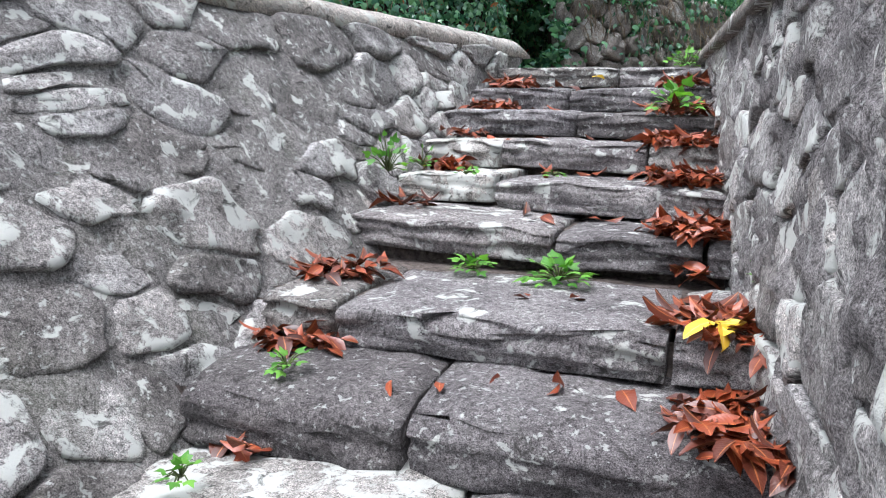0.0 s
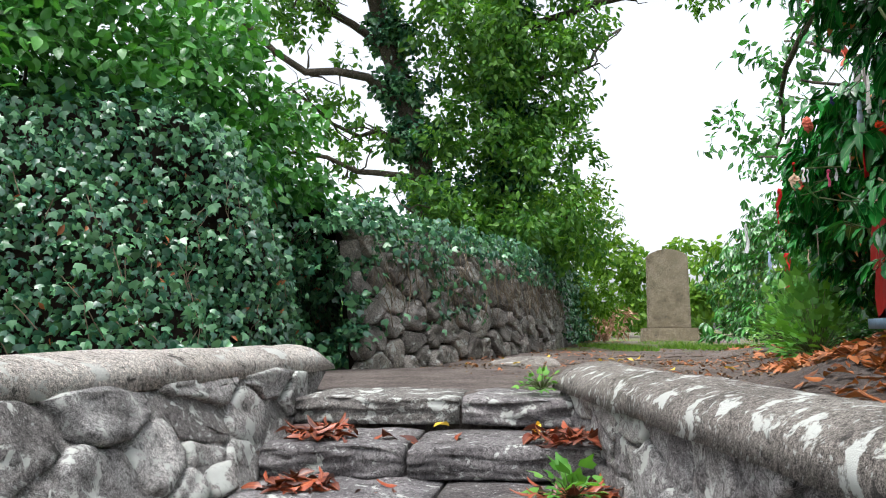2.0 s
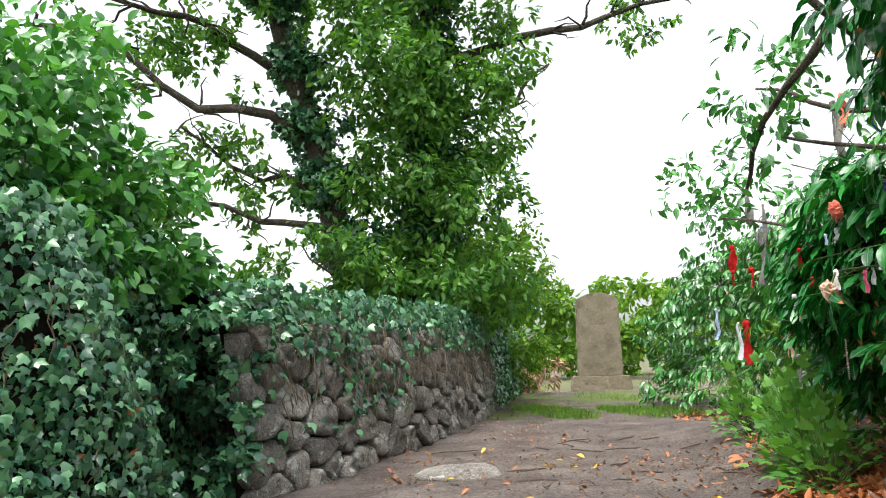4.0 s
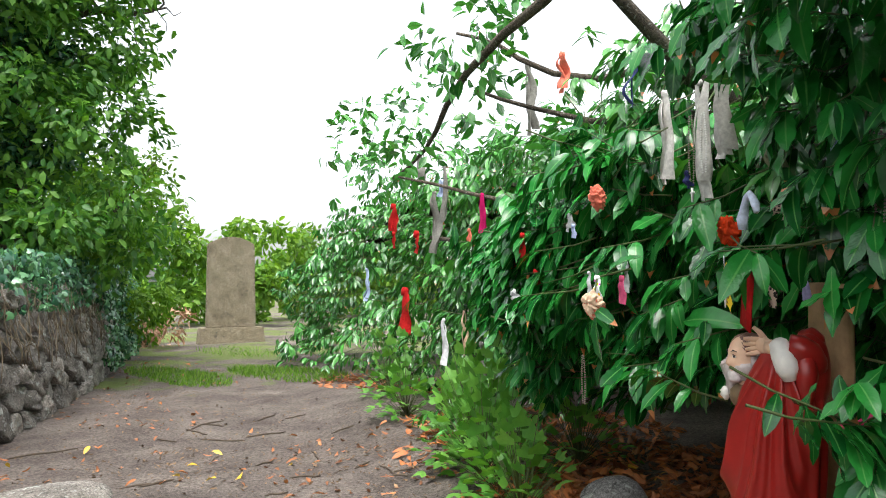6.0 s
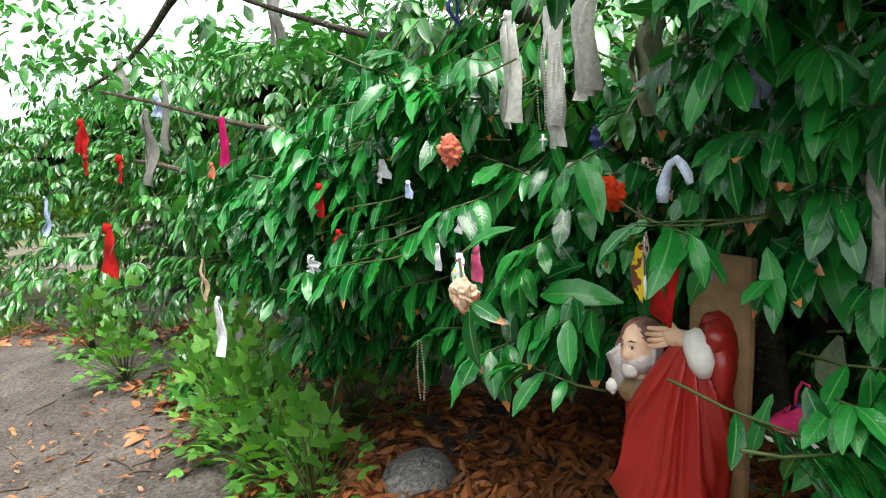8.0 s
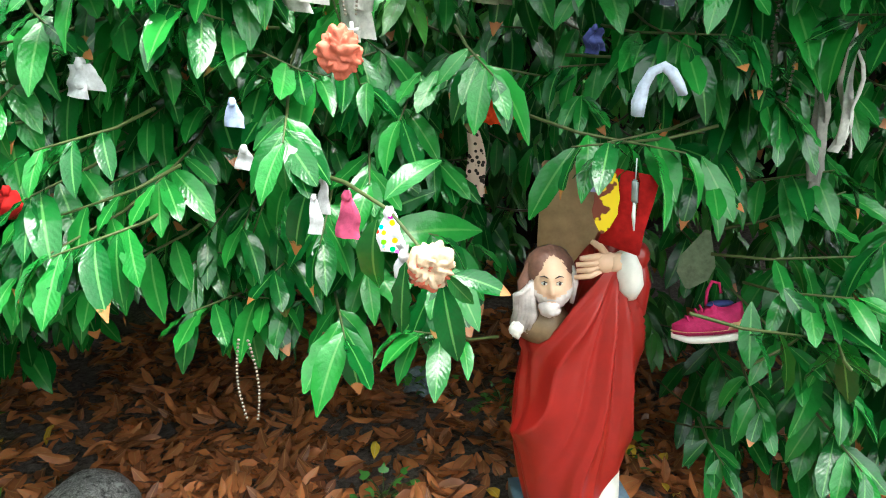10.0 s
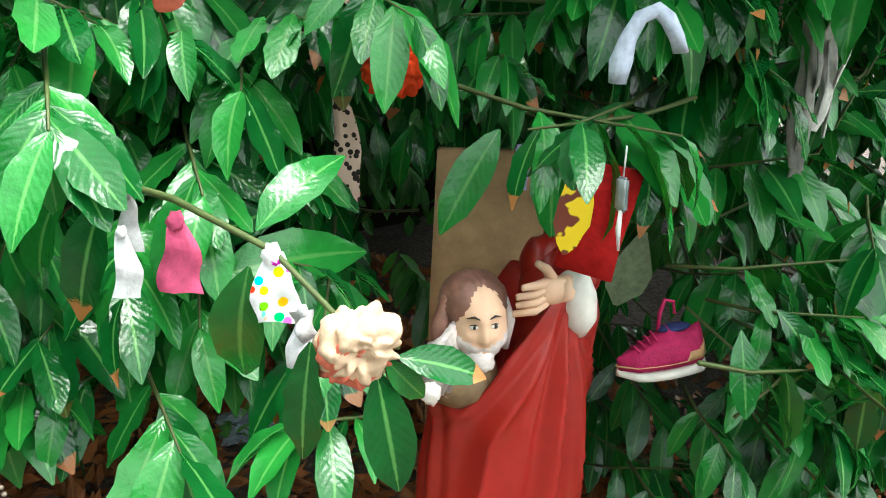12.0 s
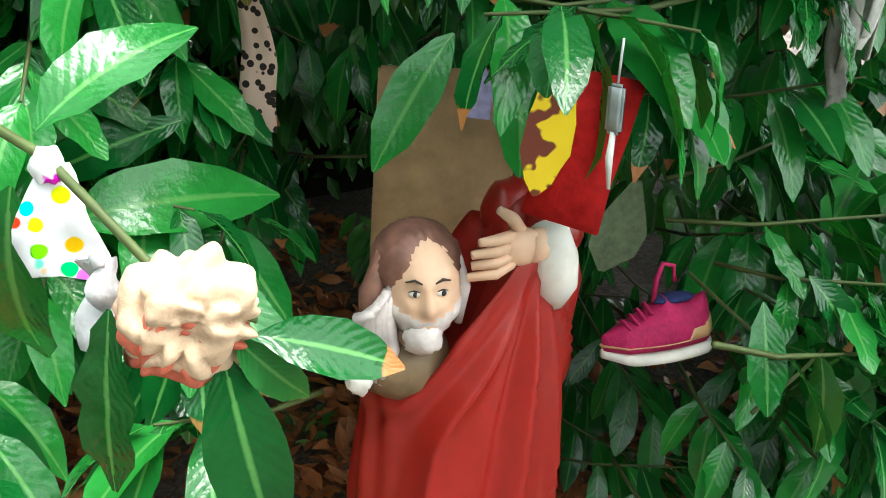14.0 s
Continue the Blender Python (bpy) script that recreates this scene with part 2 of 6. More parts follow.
def strip_leaf(widths, fold, droop, wave=0.0):
    """A leaf of unit length along y: half widths from stem to tip, folded along its midrib and drooping."""
    V, UV, F = [], [], []
    n = len(widths)
    for i, w in enumerate(widths):
        t = i / (n - 1)
        zc = -droop * t * t
        for s in (-1, 0, 1):
            V.append((s * w, t, zc + abs(s) * w * fold + wave * s * math.sin(i * 2.1)))
            UV.append((s, t))
    for i in range(n - 1):
        a = i * 3
        F += [(a, a + 1, a + 4, a + 3), (a + 1, a + 2, a + 5, a + 4)]
    return np.array(V), F, np.array(UV)


LAUREL = [strip_leaf([0.012, 0.075, 0.125, 0.16, 0.175, 0.18, 0.165, 0.142, 0.085, 0.012], 0.22, 0.30, 0.020),
          strip_leaf([0.012, 0.07, 0.118, 0.142, 0.172, 0.165, 0.176, 0.138, 0.092, 0.016], 0.10, 0.12, 0.026),
          strip_leaf([0.012, 0.085, 0.14, 0.175, 0.19, 0.196, 0.172, 0.15, 0.08, 0.012], 0.34, 0.48, 0.018)]
FALLEN = [strip_leaf([0.02, 0.16, 0.22, 0.16, 0.01], 0.6, 0.25, 0.03), strip_leaf([0.02, 0.13, 0.18, 0.14, 0.01], -0.5, -0.3, 0.04),
          strip_leaf([0.02, 0.17, 0.24, 0.19, 0.02], 0.15, 0.45, 0.05)]
SMALL = strip_leaf([0.02, 0.24, 0.2, 0.01], 0.3, 0.2)
IVY_V = np.array([(0, 0, 0), (-0.42, 0.05, -0.06), (-0.50, 0.42, -0.10), (-0.24, 0.48, 0.0), (0, 1.0, -0.16), (0.24, 0.48, 0.0), (0.50, 0.42, -0.10), (0.42, 0.05, -0.06), (0, 0.4, 0.06)])
IVY = (IVY_V, [(8, 0, 7, 6), (8, 6, 5), (8, 5, 4, 3), (8, 3, 2), (8, 2, 1, 0)], IVY_V[:, :2] * 1.0)
rng = np.random.default_rng(7)


def tube(bm, pts, radii, sides=8):
    """A round tube along points, closed at both ends."""
    pts = [Vector(p) for p in pts]
    rings = []
    ref = Vector((0.3, 0.2, 1)).normalized()
    for i, p in enumerate(pts):
        d = (pts[min(i + 1, len(pts) - 1)] - pts[max(i - 1, 0)]).normalized()
        a = d.cross(ref)
        if a.length < 0.05:
            a = d.cross(Vector((1, 0, 0)))
        a.normalize()
        b = d.cross(a)
        rings.append([bm.verts.new(p + (a * math.cos(q) + b * math.sin(q)) * radii[i]) for q in (2 * math.pi * j / sides for j in range(sides))])
    for r, s in zip(rings, rings[1:]):
        for j in range(sides):
            bm.faces.new((r[j], r[(j + 1) % sides], s[(j + 1) % sides], s[j]))
    bm.faces.new(rings[0][::-1])
    bm.faces.new(rings[-1])
    return rings


def wander(a, b, n, amp, sag=0.0):
    """Points from a to b with smooth irregular bends."""
    a, b = Vector(a), Vector(b)
    off = Vector((random.random(), random.random(), random.random())) * 50
    out = []
    for i in range(n):
        t = i / (n - 1)
        w = math.sin(math.pi * t)
        out.append(a.lerp(b, t) + (noise.noise_vector(off + Vector((t * 2.5, 0, 0))) * amp + Vector((0, 0, -sag))) * w)
    return out


# ---- ground ----
def cope_left(t):
    """The front edge of the left coping, t metres down from its upper end."""
    return Vector((0.45 - 0.438 * t, 5.60 - 0.899 * t, 0.0))


def right_x(y):
    return 1.70 + 0.1514 * (y - 4.75)


def left_x(y):
    return 0.45 - 0.487 * (5.60 - y)


def smooth(a, b, x):
    t = min(1.0, max(0.0, (x - a) / (b - a)))
    return t * t * (3 - 2 * t)


def ground_height(x, y):
    if y < 5.1 - 0.385 * (x - 0.33) and left_x(y) - 0.22 < x < right_x(y) + 0.2:
        return -2.3
    z = -0.02 + 0.035 * noise.noise(Vector((x * 0.7, y * 0.7, 0))) + 0.012 * noise.noise(Vector((x * 3, y * 3, 4)))
    side = x - (2.9 + max(0.0, y - 4.6) * 0.52)
    z += 0.17 * smooth(-0.3, 1.0, side) * smooth(14, 9, y)
    z += 0.14 * math.exp(-((x - 3.7) ** 2 + (y - 4.45) ** 2) / 0.5)
    z += 0.011 * max(0.0, min(y, 40) - 9)
    if math.hypot(x, y) > 60:
        z += 0.004 * (math.hypot(x, y) - 60)
    return z


def spread(fine0, fine1, step, far):
    out = list(np.arange(fine0, fine1, step))
    lo, hi, d = fine0, out[-1], step
    while hi < far:
        d *= 1.35
        lo, hi = lo - d, hi + d
        out = [lo] + out + [hi]
    return out


def build_ground():
    xs, ys = spread(-6, 12, 0.12, 900), spread(-6, 24, 0.12, 900)
    V = [(x, y, ground_height(x, y)) for y in ys for x in xs]
    w = len(xs)
    F = [(j * w + i, j * w + i + 1, (j + 1) * w + i + 1, (j + 1) * w + i) for j in range(len(ys) - 1) for i in range(w - 1)]
    me = bpy.data.meshes.new("ground")
    me.from_pydata(V, [], F)
    me.polygons.foreach_set("use_smooth", [True] * len(F))
    me.materials.append(M_GROUND)
    tagged(new("ground", me), "trodden brown earth path with roots and thin grass", "ground", kind="structure")


build_ground()


# ---- stonework ----
def voronoi(points, x0, x1, y0, y1):
    """The cells round 2D points in a rectangle, as polygons."""
    pts = np.array(points)
    out = []
    for i, p in enumerate(pts):
        poly = [np.array(q, float) for q in ((x0, y0), (x1, y0), (x1, y1), (x0, y1))]
        near = np.argsort(np.sum((pts - p) ** 2, 1))[1:18]
        for j in near:
            mid, nrm = (p + pts[j]) / 2, pts[j] - p
            res = []
            for a, b in zip(poly, poly[1:] + poly[:1]):
                da, db = (a - mid) @ nrm, (b - mid) @ nrm
                if da <= 0:
                    res.append(a)
                if da * db < 0:
                    res.append(a + (b - a) * da / (da - db))
            poly = res
            if len(poly) < 3:
                break
        out.append(poly)
    return out


def scatter(x0, x1, y0, y1, sizes, tries, squash=1.0):
    """Random points whose own free radius varies, so that stones come large and small."""
    pts = []
    for k in range(tries):
        r = sizes[0] + (sizes[1] - sizes[0]) * random.random() ** 2 if k > tries // 3 else sizes[1] * random.uniform(0.8, 1)
        p = (random.uniform(x0, x1), random.uniform(y0, y1))
        if all(math.hypot(p[0] - q[0], (p[1] - q[1]) * squash) > (r + q[2]) * 0.62 for q in pts):
            pts.append((*p, r))
    return [(p[0], p[1]) for p in pts]


def stone(name, poly, place, bulge, gap, mat, parent, round_off=0.14):
    """One stone of a wall: a rounded cell that bulges out of the face. place(s, h, out) gives the point."""
    c = sum(poly) / len(poly)
    size = math.sqrt(sum(((p - c) @ (p - c)) for p in poly) / len(poly))
    if size < 0.03:
        return
    ring = []
    for a, b in zip(poly, poly[1:] + poly[:1]):
        if np.linalg.norm(b - a) < 0.02:
            continue
        ring += [a + (b - a) * round_off, a + (b - a) * 0.5 + np.array([random.uniform(-1, 1), random.uniform(-1, 1)]) * size * 0.15, a + (b - a) * (1 - round_off)]
    if len(ring) < 6:
        return
    k = max(0.4, 1 - gap / size)
    bm = bmesh.new()
    rows = []
    tilt = np.array([random.uniform(-0.10, 0.10), random.uniform(-0.10, 0.10)]) * (1.6 if bulge > 0.05 else 1)
    off = random.random() * 90
    for scale, out in ((1.0, -0.10), (1.0, 0.30), (0.965, 0.78), (0.90, 0.98), (0.66, 1.04), (0.33, 1.0)):
        row = []
        for p in ring:
            q = c + (p - c) * k * scale
            d = -0.08 if out == -0.10 else bulge * out + (tilt @ (q - c)) * (1 if out > 0 else 0)
            if out > 0:
                d += 0.55 * bulge * noise.noise(Vector((q[0] * 9 + off, q[1] * 9, 0))) + 0.006 * noise.noise(Vector((q[0] * 31 + off, q[1] * 31, 5)))
            row.append(bm.verts.new(place(q[0], q[1], d)))
        rows.append(row)
    n = len(ring)
    for r, s in zip(rows, rows[1:]):
        for j in range(n):
            bm.faces.new((r[j], r[(j + 1) % n], s[(j + 1) % n], s[j]))
    mid = bm.verts.new(place(c[0], c[1], bulge * 1.02))
    for j in range(n):
        bm.faces.new((rows[-1][j], rows[-1][(j + 1) % n], mid))
    part(name, bm, mat, parent)


def sheet(name, place, s0, s1, ns, h0, h1, nh, mat, parent, rough=0.02, label=""):
    """A rough mortar face between the stones."""
    bm = bmesh.new()
    g = []
    for i in range(ns + 1):
        row = []
        for j in range(nh + 1):
            s, h = s0 + (s1 - s0) * i / ns, h0(s0 + (s1 - s0) * i / ns) * (1 - j / nh) + h1 * j / nh
            row.append(bm.verts.new(place(s, h, rough * noise.noise(Vector((s * 7, h * 7, 3))) + rough * 0.5 * noise.noise(Vector((s * 23, h * 23, 9))))))
        g.append(row)
    for i in range(ns):
        for j in range(nh):
            bm.faces.new((g[i][j], g[i + 1][j], g[i + 1][j + 1], g[i][j + 1]))
    return part(name, bm, mat, parent, label)


def step_z(y):
    return -0.3145 * (4.95 - y)


TOP_L, TOP_R = 0.13, 0.05


def left_place(t, z, out):
    """A point of the battered left face: t along it, height z, out of the wall."""
    a = cope_left(t)
    b = Vector((0.30 - 0.15 * t, 5.30 - 0.94 * t, 0))
    zb = step_z(b.y) - 0.3
    f = (z - zb) / (TOP_L - zb)
    p = b.lerp(a, f)
    n = Vector((0.86, -0.42, 0.28))
    return Vector((p.x, p.y, z)) + n * out


def left_base(t):
    return step_z(5.30 - 0.94 * t) - 0.3


def right_place(t, z, out):
    y = 4.75 - t
    return Vector((right_x(y) - out + 0.03 * (z + 0.5), y, z))


def coping(name, a, b, width, height, z, side, mat, parent, drop=0.0):
    """A rounded coping run from a to b with an uneven surface; side points away from the stairs."""
    bm = bmesh.new()
    n = 44
    rows = []
    for i in range(n + 1):
        t = i / n
        p = a.lerp(b, t)
        end = min(1.0, (t * (b - a).length / 0.14 + 0.12)) ** 0.5
        row = []
        for j in range(11):
            q = math.pi * j / 10
            w = width / 2 * (1 - math.cos(q)) / 1.0
            hh = height * (max(0.0, math.sin(q)) ** 0.55) * end
            d = 0.012 * noise.noise(Vector((t * 30, j * 0.7, 5))) + 0.012 * noise.noise(Vector((t * 9, j * 0.4, 1)))
            row.append(bm.verts.new(p + side * (w - 0.05 + d) + Vector((0, 0, z + hh + d - drop * t))))
        rows.append(row)
    for r, s in zip(rows, rows[1:]):
        for j in range(10):
            bm.faces.new((r[j], r[j + 1], s[j + 1], s[j]))
        bm.faces.new((r[10], r[0], s[0], s[10]))
    bm.faces.new(rows[0])
    bm.faces.new(rows[-1][::-1])
    bmesh.ops.recalc_face_normals(bm, faces=bm.faces)
    return part(name, bm, mat, parent)


def prism(name, low, high, mat, parent, label=""):
    """A solid between two rings of points."""
    bm = bmesh.new()
    a = [bm.verts.new(p) for p in low]
    b = [bm.verts.new(p) for p in high]
    n = len(a)
    for i in range(n):
        bm.faces.new((a[i], a[(i + 1) % n], b[(i + 1) % n], b[i]))
    bm.faces.new(a[::-1])
    bm.faces.new(b)
    bmesh.ops.recalc_face_normals(bm, faces=bm.faces)
    return part(name, bm, mat, parent, label, smooth=False)


def build_stair_walls():
    wl_ = thing("wall_left", "battered rubble stone wall with rounded coping beside the steps", "wall", kind="structure")
    back = Vector((-0.899, 0.438, 0))
    sheet("mortar_face", lambda t, z, o: left_place(t, z, o + 0.020), 0.0, 7.4, 260, left_base, TOP_L, 64, M_MORTAR, wl_, 0.022)
    low, high = [], []
    for t in (0.02, 7.4):
        f = cope_left(t) + back * 0.06 + Vector((0, 0, TOP_L))
        fb = Vector((f.x, f.y, left_base(t)))
        bk = cope_left(t) + back * 0.42
        low += [fb, Vector((bk.x, bk.y, left_base(t)))] if t < 1 else [Vector((bk.x, bk.y, left_base(t))), fb]
        high += [f, Vector((bk.x, bk.y, TOP_L))] if t < 1 else [Vector((bk.x, bk.y, TOP_L)), f]
    prism("wall_core", low, high, M_MORTAR, wl_)
    coping("coping", cope_left(-0.06), cope_left(7.4), 0.46, 0.15, TOP_L - 0.02, back, M_COPE, wl_)
    kz = 1.75
    pts = scatter(0.02, 7.3, -2.6 * kz, TOP_L * kz, (0.07, 0.52), 5200)
    for poly, p in zip(voronoi(pts, 0, 7.4, -2.7 * kz, (TOP_L - 0.01) * kz), pts):
        if poly and len(poly) > 2 and p[1] / kz > left_base(p[0]) - 0.02:
            poly = [np.array((q[0], max(q[1], (left_base(q[0]) - 0.05) * kz))) for q in poly]
            stone("stone", poly, lambda t, z, o: left_place(t, z / kz, o), random.uniform(0.016, 0.060), random.uniform(0.006, 0.022), M_WALL, wl_, 0.11)
    wr = thing("wall_right", "rough mortared rubble wall with lichen-covered coping beside the steps", "wall", kind="structure")
    rb = lambda t: step_z(4.75 - t) - 0.35
    sheet("mortar_face", lambda t, z, o: right_place(t, z, o + 0.012), 0.0, 6.9, 260, rb, TOP_R, 70, M_RENDER, wr, 0.045)
    low, high = [], []
    for t, s in ((0.0, 1), (6.9, -1)):
        f = right_place(t, 0, -0.06)
        a, b = Vector((f.x, f.y, rb(t))), Vector((f.x + 0.38, f.y + 0.06, rb(t)))
        low += [a, b][::s]
        high += [Vector((q.x, q.y, TOP_R)) for q in ([a, b][::s])]
    prism("wall_core", low, high, M_MORTAR, wr)
    a, b = Vector((right_x(4.80), 4.80, 0)), Vector((right_x(-2.15), -2.15, 0))
    coping("coping", a, b, 0.46, 0.14, TOP_R - 0.02, Vector((0.989, -0.15, 0)), M_COPE_R, wr)
    kz = 1.5
    pts = scatter(0.02, 6.8, -2.3 * kz, TOP_R * kz, (0.08, 0.34), 3000)
    for poly, p in zip(voronoi(pts, 0, 6.9, -2.4 * kz, (TOP_R - 0.01) * kz), pts):
        if poly and len(poly) > 2 and p[1] / kz > rb(p[0]) - 0.02:
            stone("stone", poly, lambda t, z, o: right_place(t, z / kz, o), random.uniform(0.008, 0.035), random.uniform(0.006, 0.02), M_WALL, wr, 0.08)


build_stair_walls()


def slab(name, a, b, depth, height, z, mat, parent):
    """One worn step stone whose front edge runs from a to b, its top at z."""
    d = (b - a)
    ln = d.length
    d.normalize()
    back = Vector((-d.y, d.x, 0))
    bm = bmesh.new()
    bmesh.ops.create_cube(bm, size=1)
    bmesh.ops.subdivide_edges(bm, edges=bm.edges[:], cuts=9, use_grid_fill=True)
    off = random.random() * 70
    dip = random.uniform(-0.012, 0.012)
    for v in bm.verts:
        x, y, w = v.co.x * 2, v.co.y * 2, v.co.z * 2
        r = 0.10
        ex = math.copysign(abs(x) ** 1.0, x)
        nx = noise.noise(Vector((x * ln * 3 + off, y * 2, w * 2)))
        nf = noise.noise(Vector((x * ln * 8 + off, y * 5, w * 4 + 7)))
        px = (ex * 0.5 + 0.5) * ln
        py = (y * 0.5 + 0.5) * depth
        pz = (w * 0.5 - 0.5) * height
        edge = max(0.0, w) * max(0.0, -y)
        py += (0.05 if -1.2 < z < -1.0 else 0.012) * edge ** 3 + 0.045 * nx * (1 if y < 0 else 0) + (0.016 * nf + 0.010 * noise.noise(Vector((x * ln * 4 + off, y, w * 9)))) * (1 if y < 0.9 else 0)
        pz += -(0.03 if -1.2 < z < -1.0 else 0.010) * edge ** 4 + (0.016 * nx + 0.010 * nf) * (1 if w > 0 else 0) + dip * ex
        cx = abs(x) ** 6
        py += 0.014 * cx * (1 if y < 0 else 0)
        pz -= 0.012 * cx * (1 if w > 0 else 0)
        v.co = a + d * px + back * py + Vector((0, 0, z + pz))
    bmesh.ops.recalc_face_normals(bm, faces=bm.faces)
    return part(name, bm, mat, parent)


def build_steps():
    st = thing("stone_staircase", "worn irregular stone steps with lichen between rubble walls", "stairs", kind="structure")
    # per step: front edge's ends, height, joints along it, which stones are pale with lichen
    rows = [((0.26, 4.97), (1.78, 4.44), 0.0, (0.56,), (0,)),
            ((0.10, 4.40), (1.66, 3.86), -0.16, (0.42,), ()),
            ((-0.02, 3.94), (1.56, 3.40), -0.32, (0.5,), ()),
            ((-0.10, 3.53), (1.50, 2.93), -0.48, (0.28, 0.74), (0, 2)),
            ((-0.22, 3.13), (1.42, 2.50), -0.64, (0.34,), (0,)),
            ((-0.34, 2.55), (1.38, 2.08), -0.80, (0.55, 0.88), ()),
            ((-0.42, 1.69), (1.32, 1.22), -0.96, (0.16, 0.76), (0,)),
            ((-0.50, 1.20), (1.20, 0.86), -1.12, (0.40,), ()),
            ((-0.58, 0.66), (1.20, 0.46), -1.30, (0.5,), (0,)),
            ((-0.64, 0.22), (1.16, 0.08), -1.46, (0.35, 0.7), ()),
            ((-0.70, -0.20), (1.12, -0.30), -1.61, (0.55,), ())]
    for a, b, z, cuts, pale in rows:
        a, b = Vector((*a, 0)), Vector((*b, 0))
        marks = [0.0, *cuts, 1.0]
        for i, (u, w) in enumerate(zip(marks, marks[1:])):
            p, q = a.lerp(b, u + 0.006), a.lerp(b, w - 0.006)
            slab("step_stone", p, q, 0.66 if z < -0.9 else 0.60, 0.19 if -1.2 < z < -1.0 else 0.145, z + random.uniform(-0.012, 0.012), M_STEP_PALE if i in pale else M_STEP, st)
    bm = bmesh.new()
    for a, b, z, cuts, pale in rows:
        vs = [bm.verts.new(v) for v in ((a[0] - 0.15, a[1] + 0.11, z - 0.05), (b[0] + 0.1, b[1] + 0.11, z - 0.05), (b[0] + 0.1, b[1] + 0.11, z - 0.45), (a[0] - 0.15, a[1] + 0.11, z - 0.45))]
        bm.faces.new(vs)
        vs = [bm.verts.new(v) for v in ((a[0] - 0.15, a[1] + 0.22, z - 0.035), (b[0] + 0.1, b[1] + 0.22, z - 0.035), (b[0] + 0.2, b[1] + 0.95, z - 0.035), (a[0] - 0.1, a[1] + 0.95, z - 0.035))]
        bm.faces.new(vs)
    part("packed_soil", bm, M_GROUND, st, "dark soil packed behind the steps", smooth=False)
    bm = bmesh.new()
    bmesh.ops.create_grid(bm, x_segments=30, y_segments=40, size=1)
    for v in bm.verts:
        v.co = Vector((0.2 + v.co.x * 2.2, -3.2 + v.co.y * 3.4, -1.76 + 0.02 * noise.noise(Vector((v.co.x * 9, v.co.y * 12, 0)))))
    tagged(link_mesh("pavement", bm, M_STEP), "worn stone landing below the steps", "pavement", kind="structure")


build_steps()

# ---- the field wall ----
WALL_LINE = [Vector(p) for p in ((0.80, 8.40, 0), (1.5, 9.30, 0), (2.3, 10.4, 0), (3.4, 11.85, 0), (5.3, 15.2, 0), (7.6, 19.8, 0), (8.3, 21.5, 0))]


def along(line, s):
    """The point s metres along a line of points, and its right-hand normal."""
    for a, b in zip(line, line[1:]):
        d = b - a
        if s <= d.length or b is line[-1]:
            u = d.normalized()
            return a + u * s, Vector((u.y, -u.x, 0))
        s -= d.length


def field_place(s, z, out):
    p, n = along(WALL_LINE, s)
    g = ground_height(p.x, p.y)
    return p + n * (out + 0.10 - 0.12 * z) + Vector((0, 0, g + z))


def build_field_wall():
    w = thing("wall_field", "old dry-stone wall of rounded boulders, half covered in ivy", "wall", kind="structure")
    # near-black sheets keep gaps from showing through; the soil colour includes shade
    sheet("dark_core", lambda s, h, o: field_place(s, h, o - 0.10), 0.0, 15.0, 110, lambda s: -0.15, 1.45, 12, M_SOIL_SHADE, w, 0.05)
    sheet("wall_top", lambda s, h, o: field_place(s, 1.45 + 0.25 * math.sin(min(1, h) * 3.1), -0.1 - h * 0.7), 0.0, 15.0, 80, lambda s: 0.0, 1.0, 5, M_SOIL_SHADE, w, 0.05)
    kz = 1.45
    pts = scatter(0.02, 9.5, 0.0, 1.35 * kz, (0.15, 0.34), 3200)
    for poly, p in zip(voronoi(pts, 0, 9.6, -0.06, 1.42 * kz), pts):
        if poly and len(poly) > 2:
            stone("boulder", poly, lambda q, z, o: field_place(q, z / kz, o), random.uniform(0.05, 0.13), random.uniform(0.008, 0.03), M_FIELD, w, 0.24)


# soil colour taken to near black, so the shade in hollows is painted in
M_SOIL_SHADE = plain_mat("soil_with_shade", (0.018, 0.014, 0.010), 0.95, 0.4, 20, 0.6, 0.1)
build_field_wall()
bm = bmesh.new()
bmesh.ops.create_icosphere(bm, subdivisions=3, radius=0.42)
for v in bm.verts:
    v.co = Vector((v.co.x, v.co.y * 0.8, v.co.z * 0.24)) * (1 + 0.15 * noise.noise(v.co * 4))
rock = link_mesh("rock", bm, M_FIELD)
rock.location = (2.75, 8.85, -0.02)
tagged(rock, "flat grey rock half sunk in the earth path", "rock")

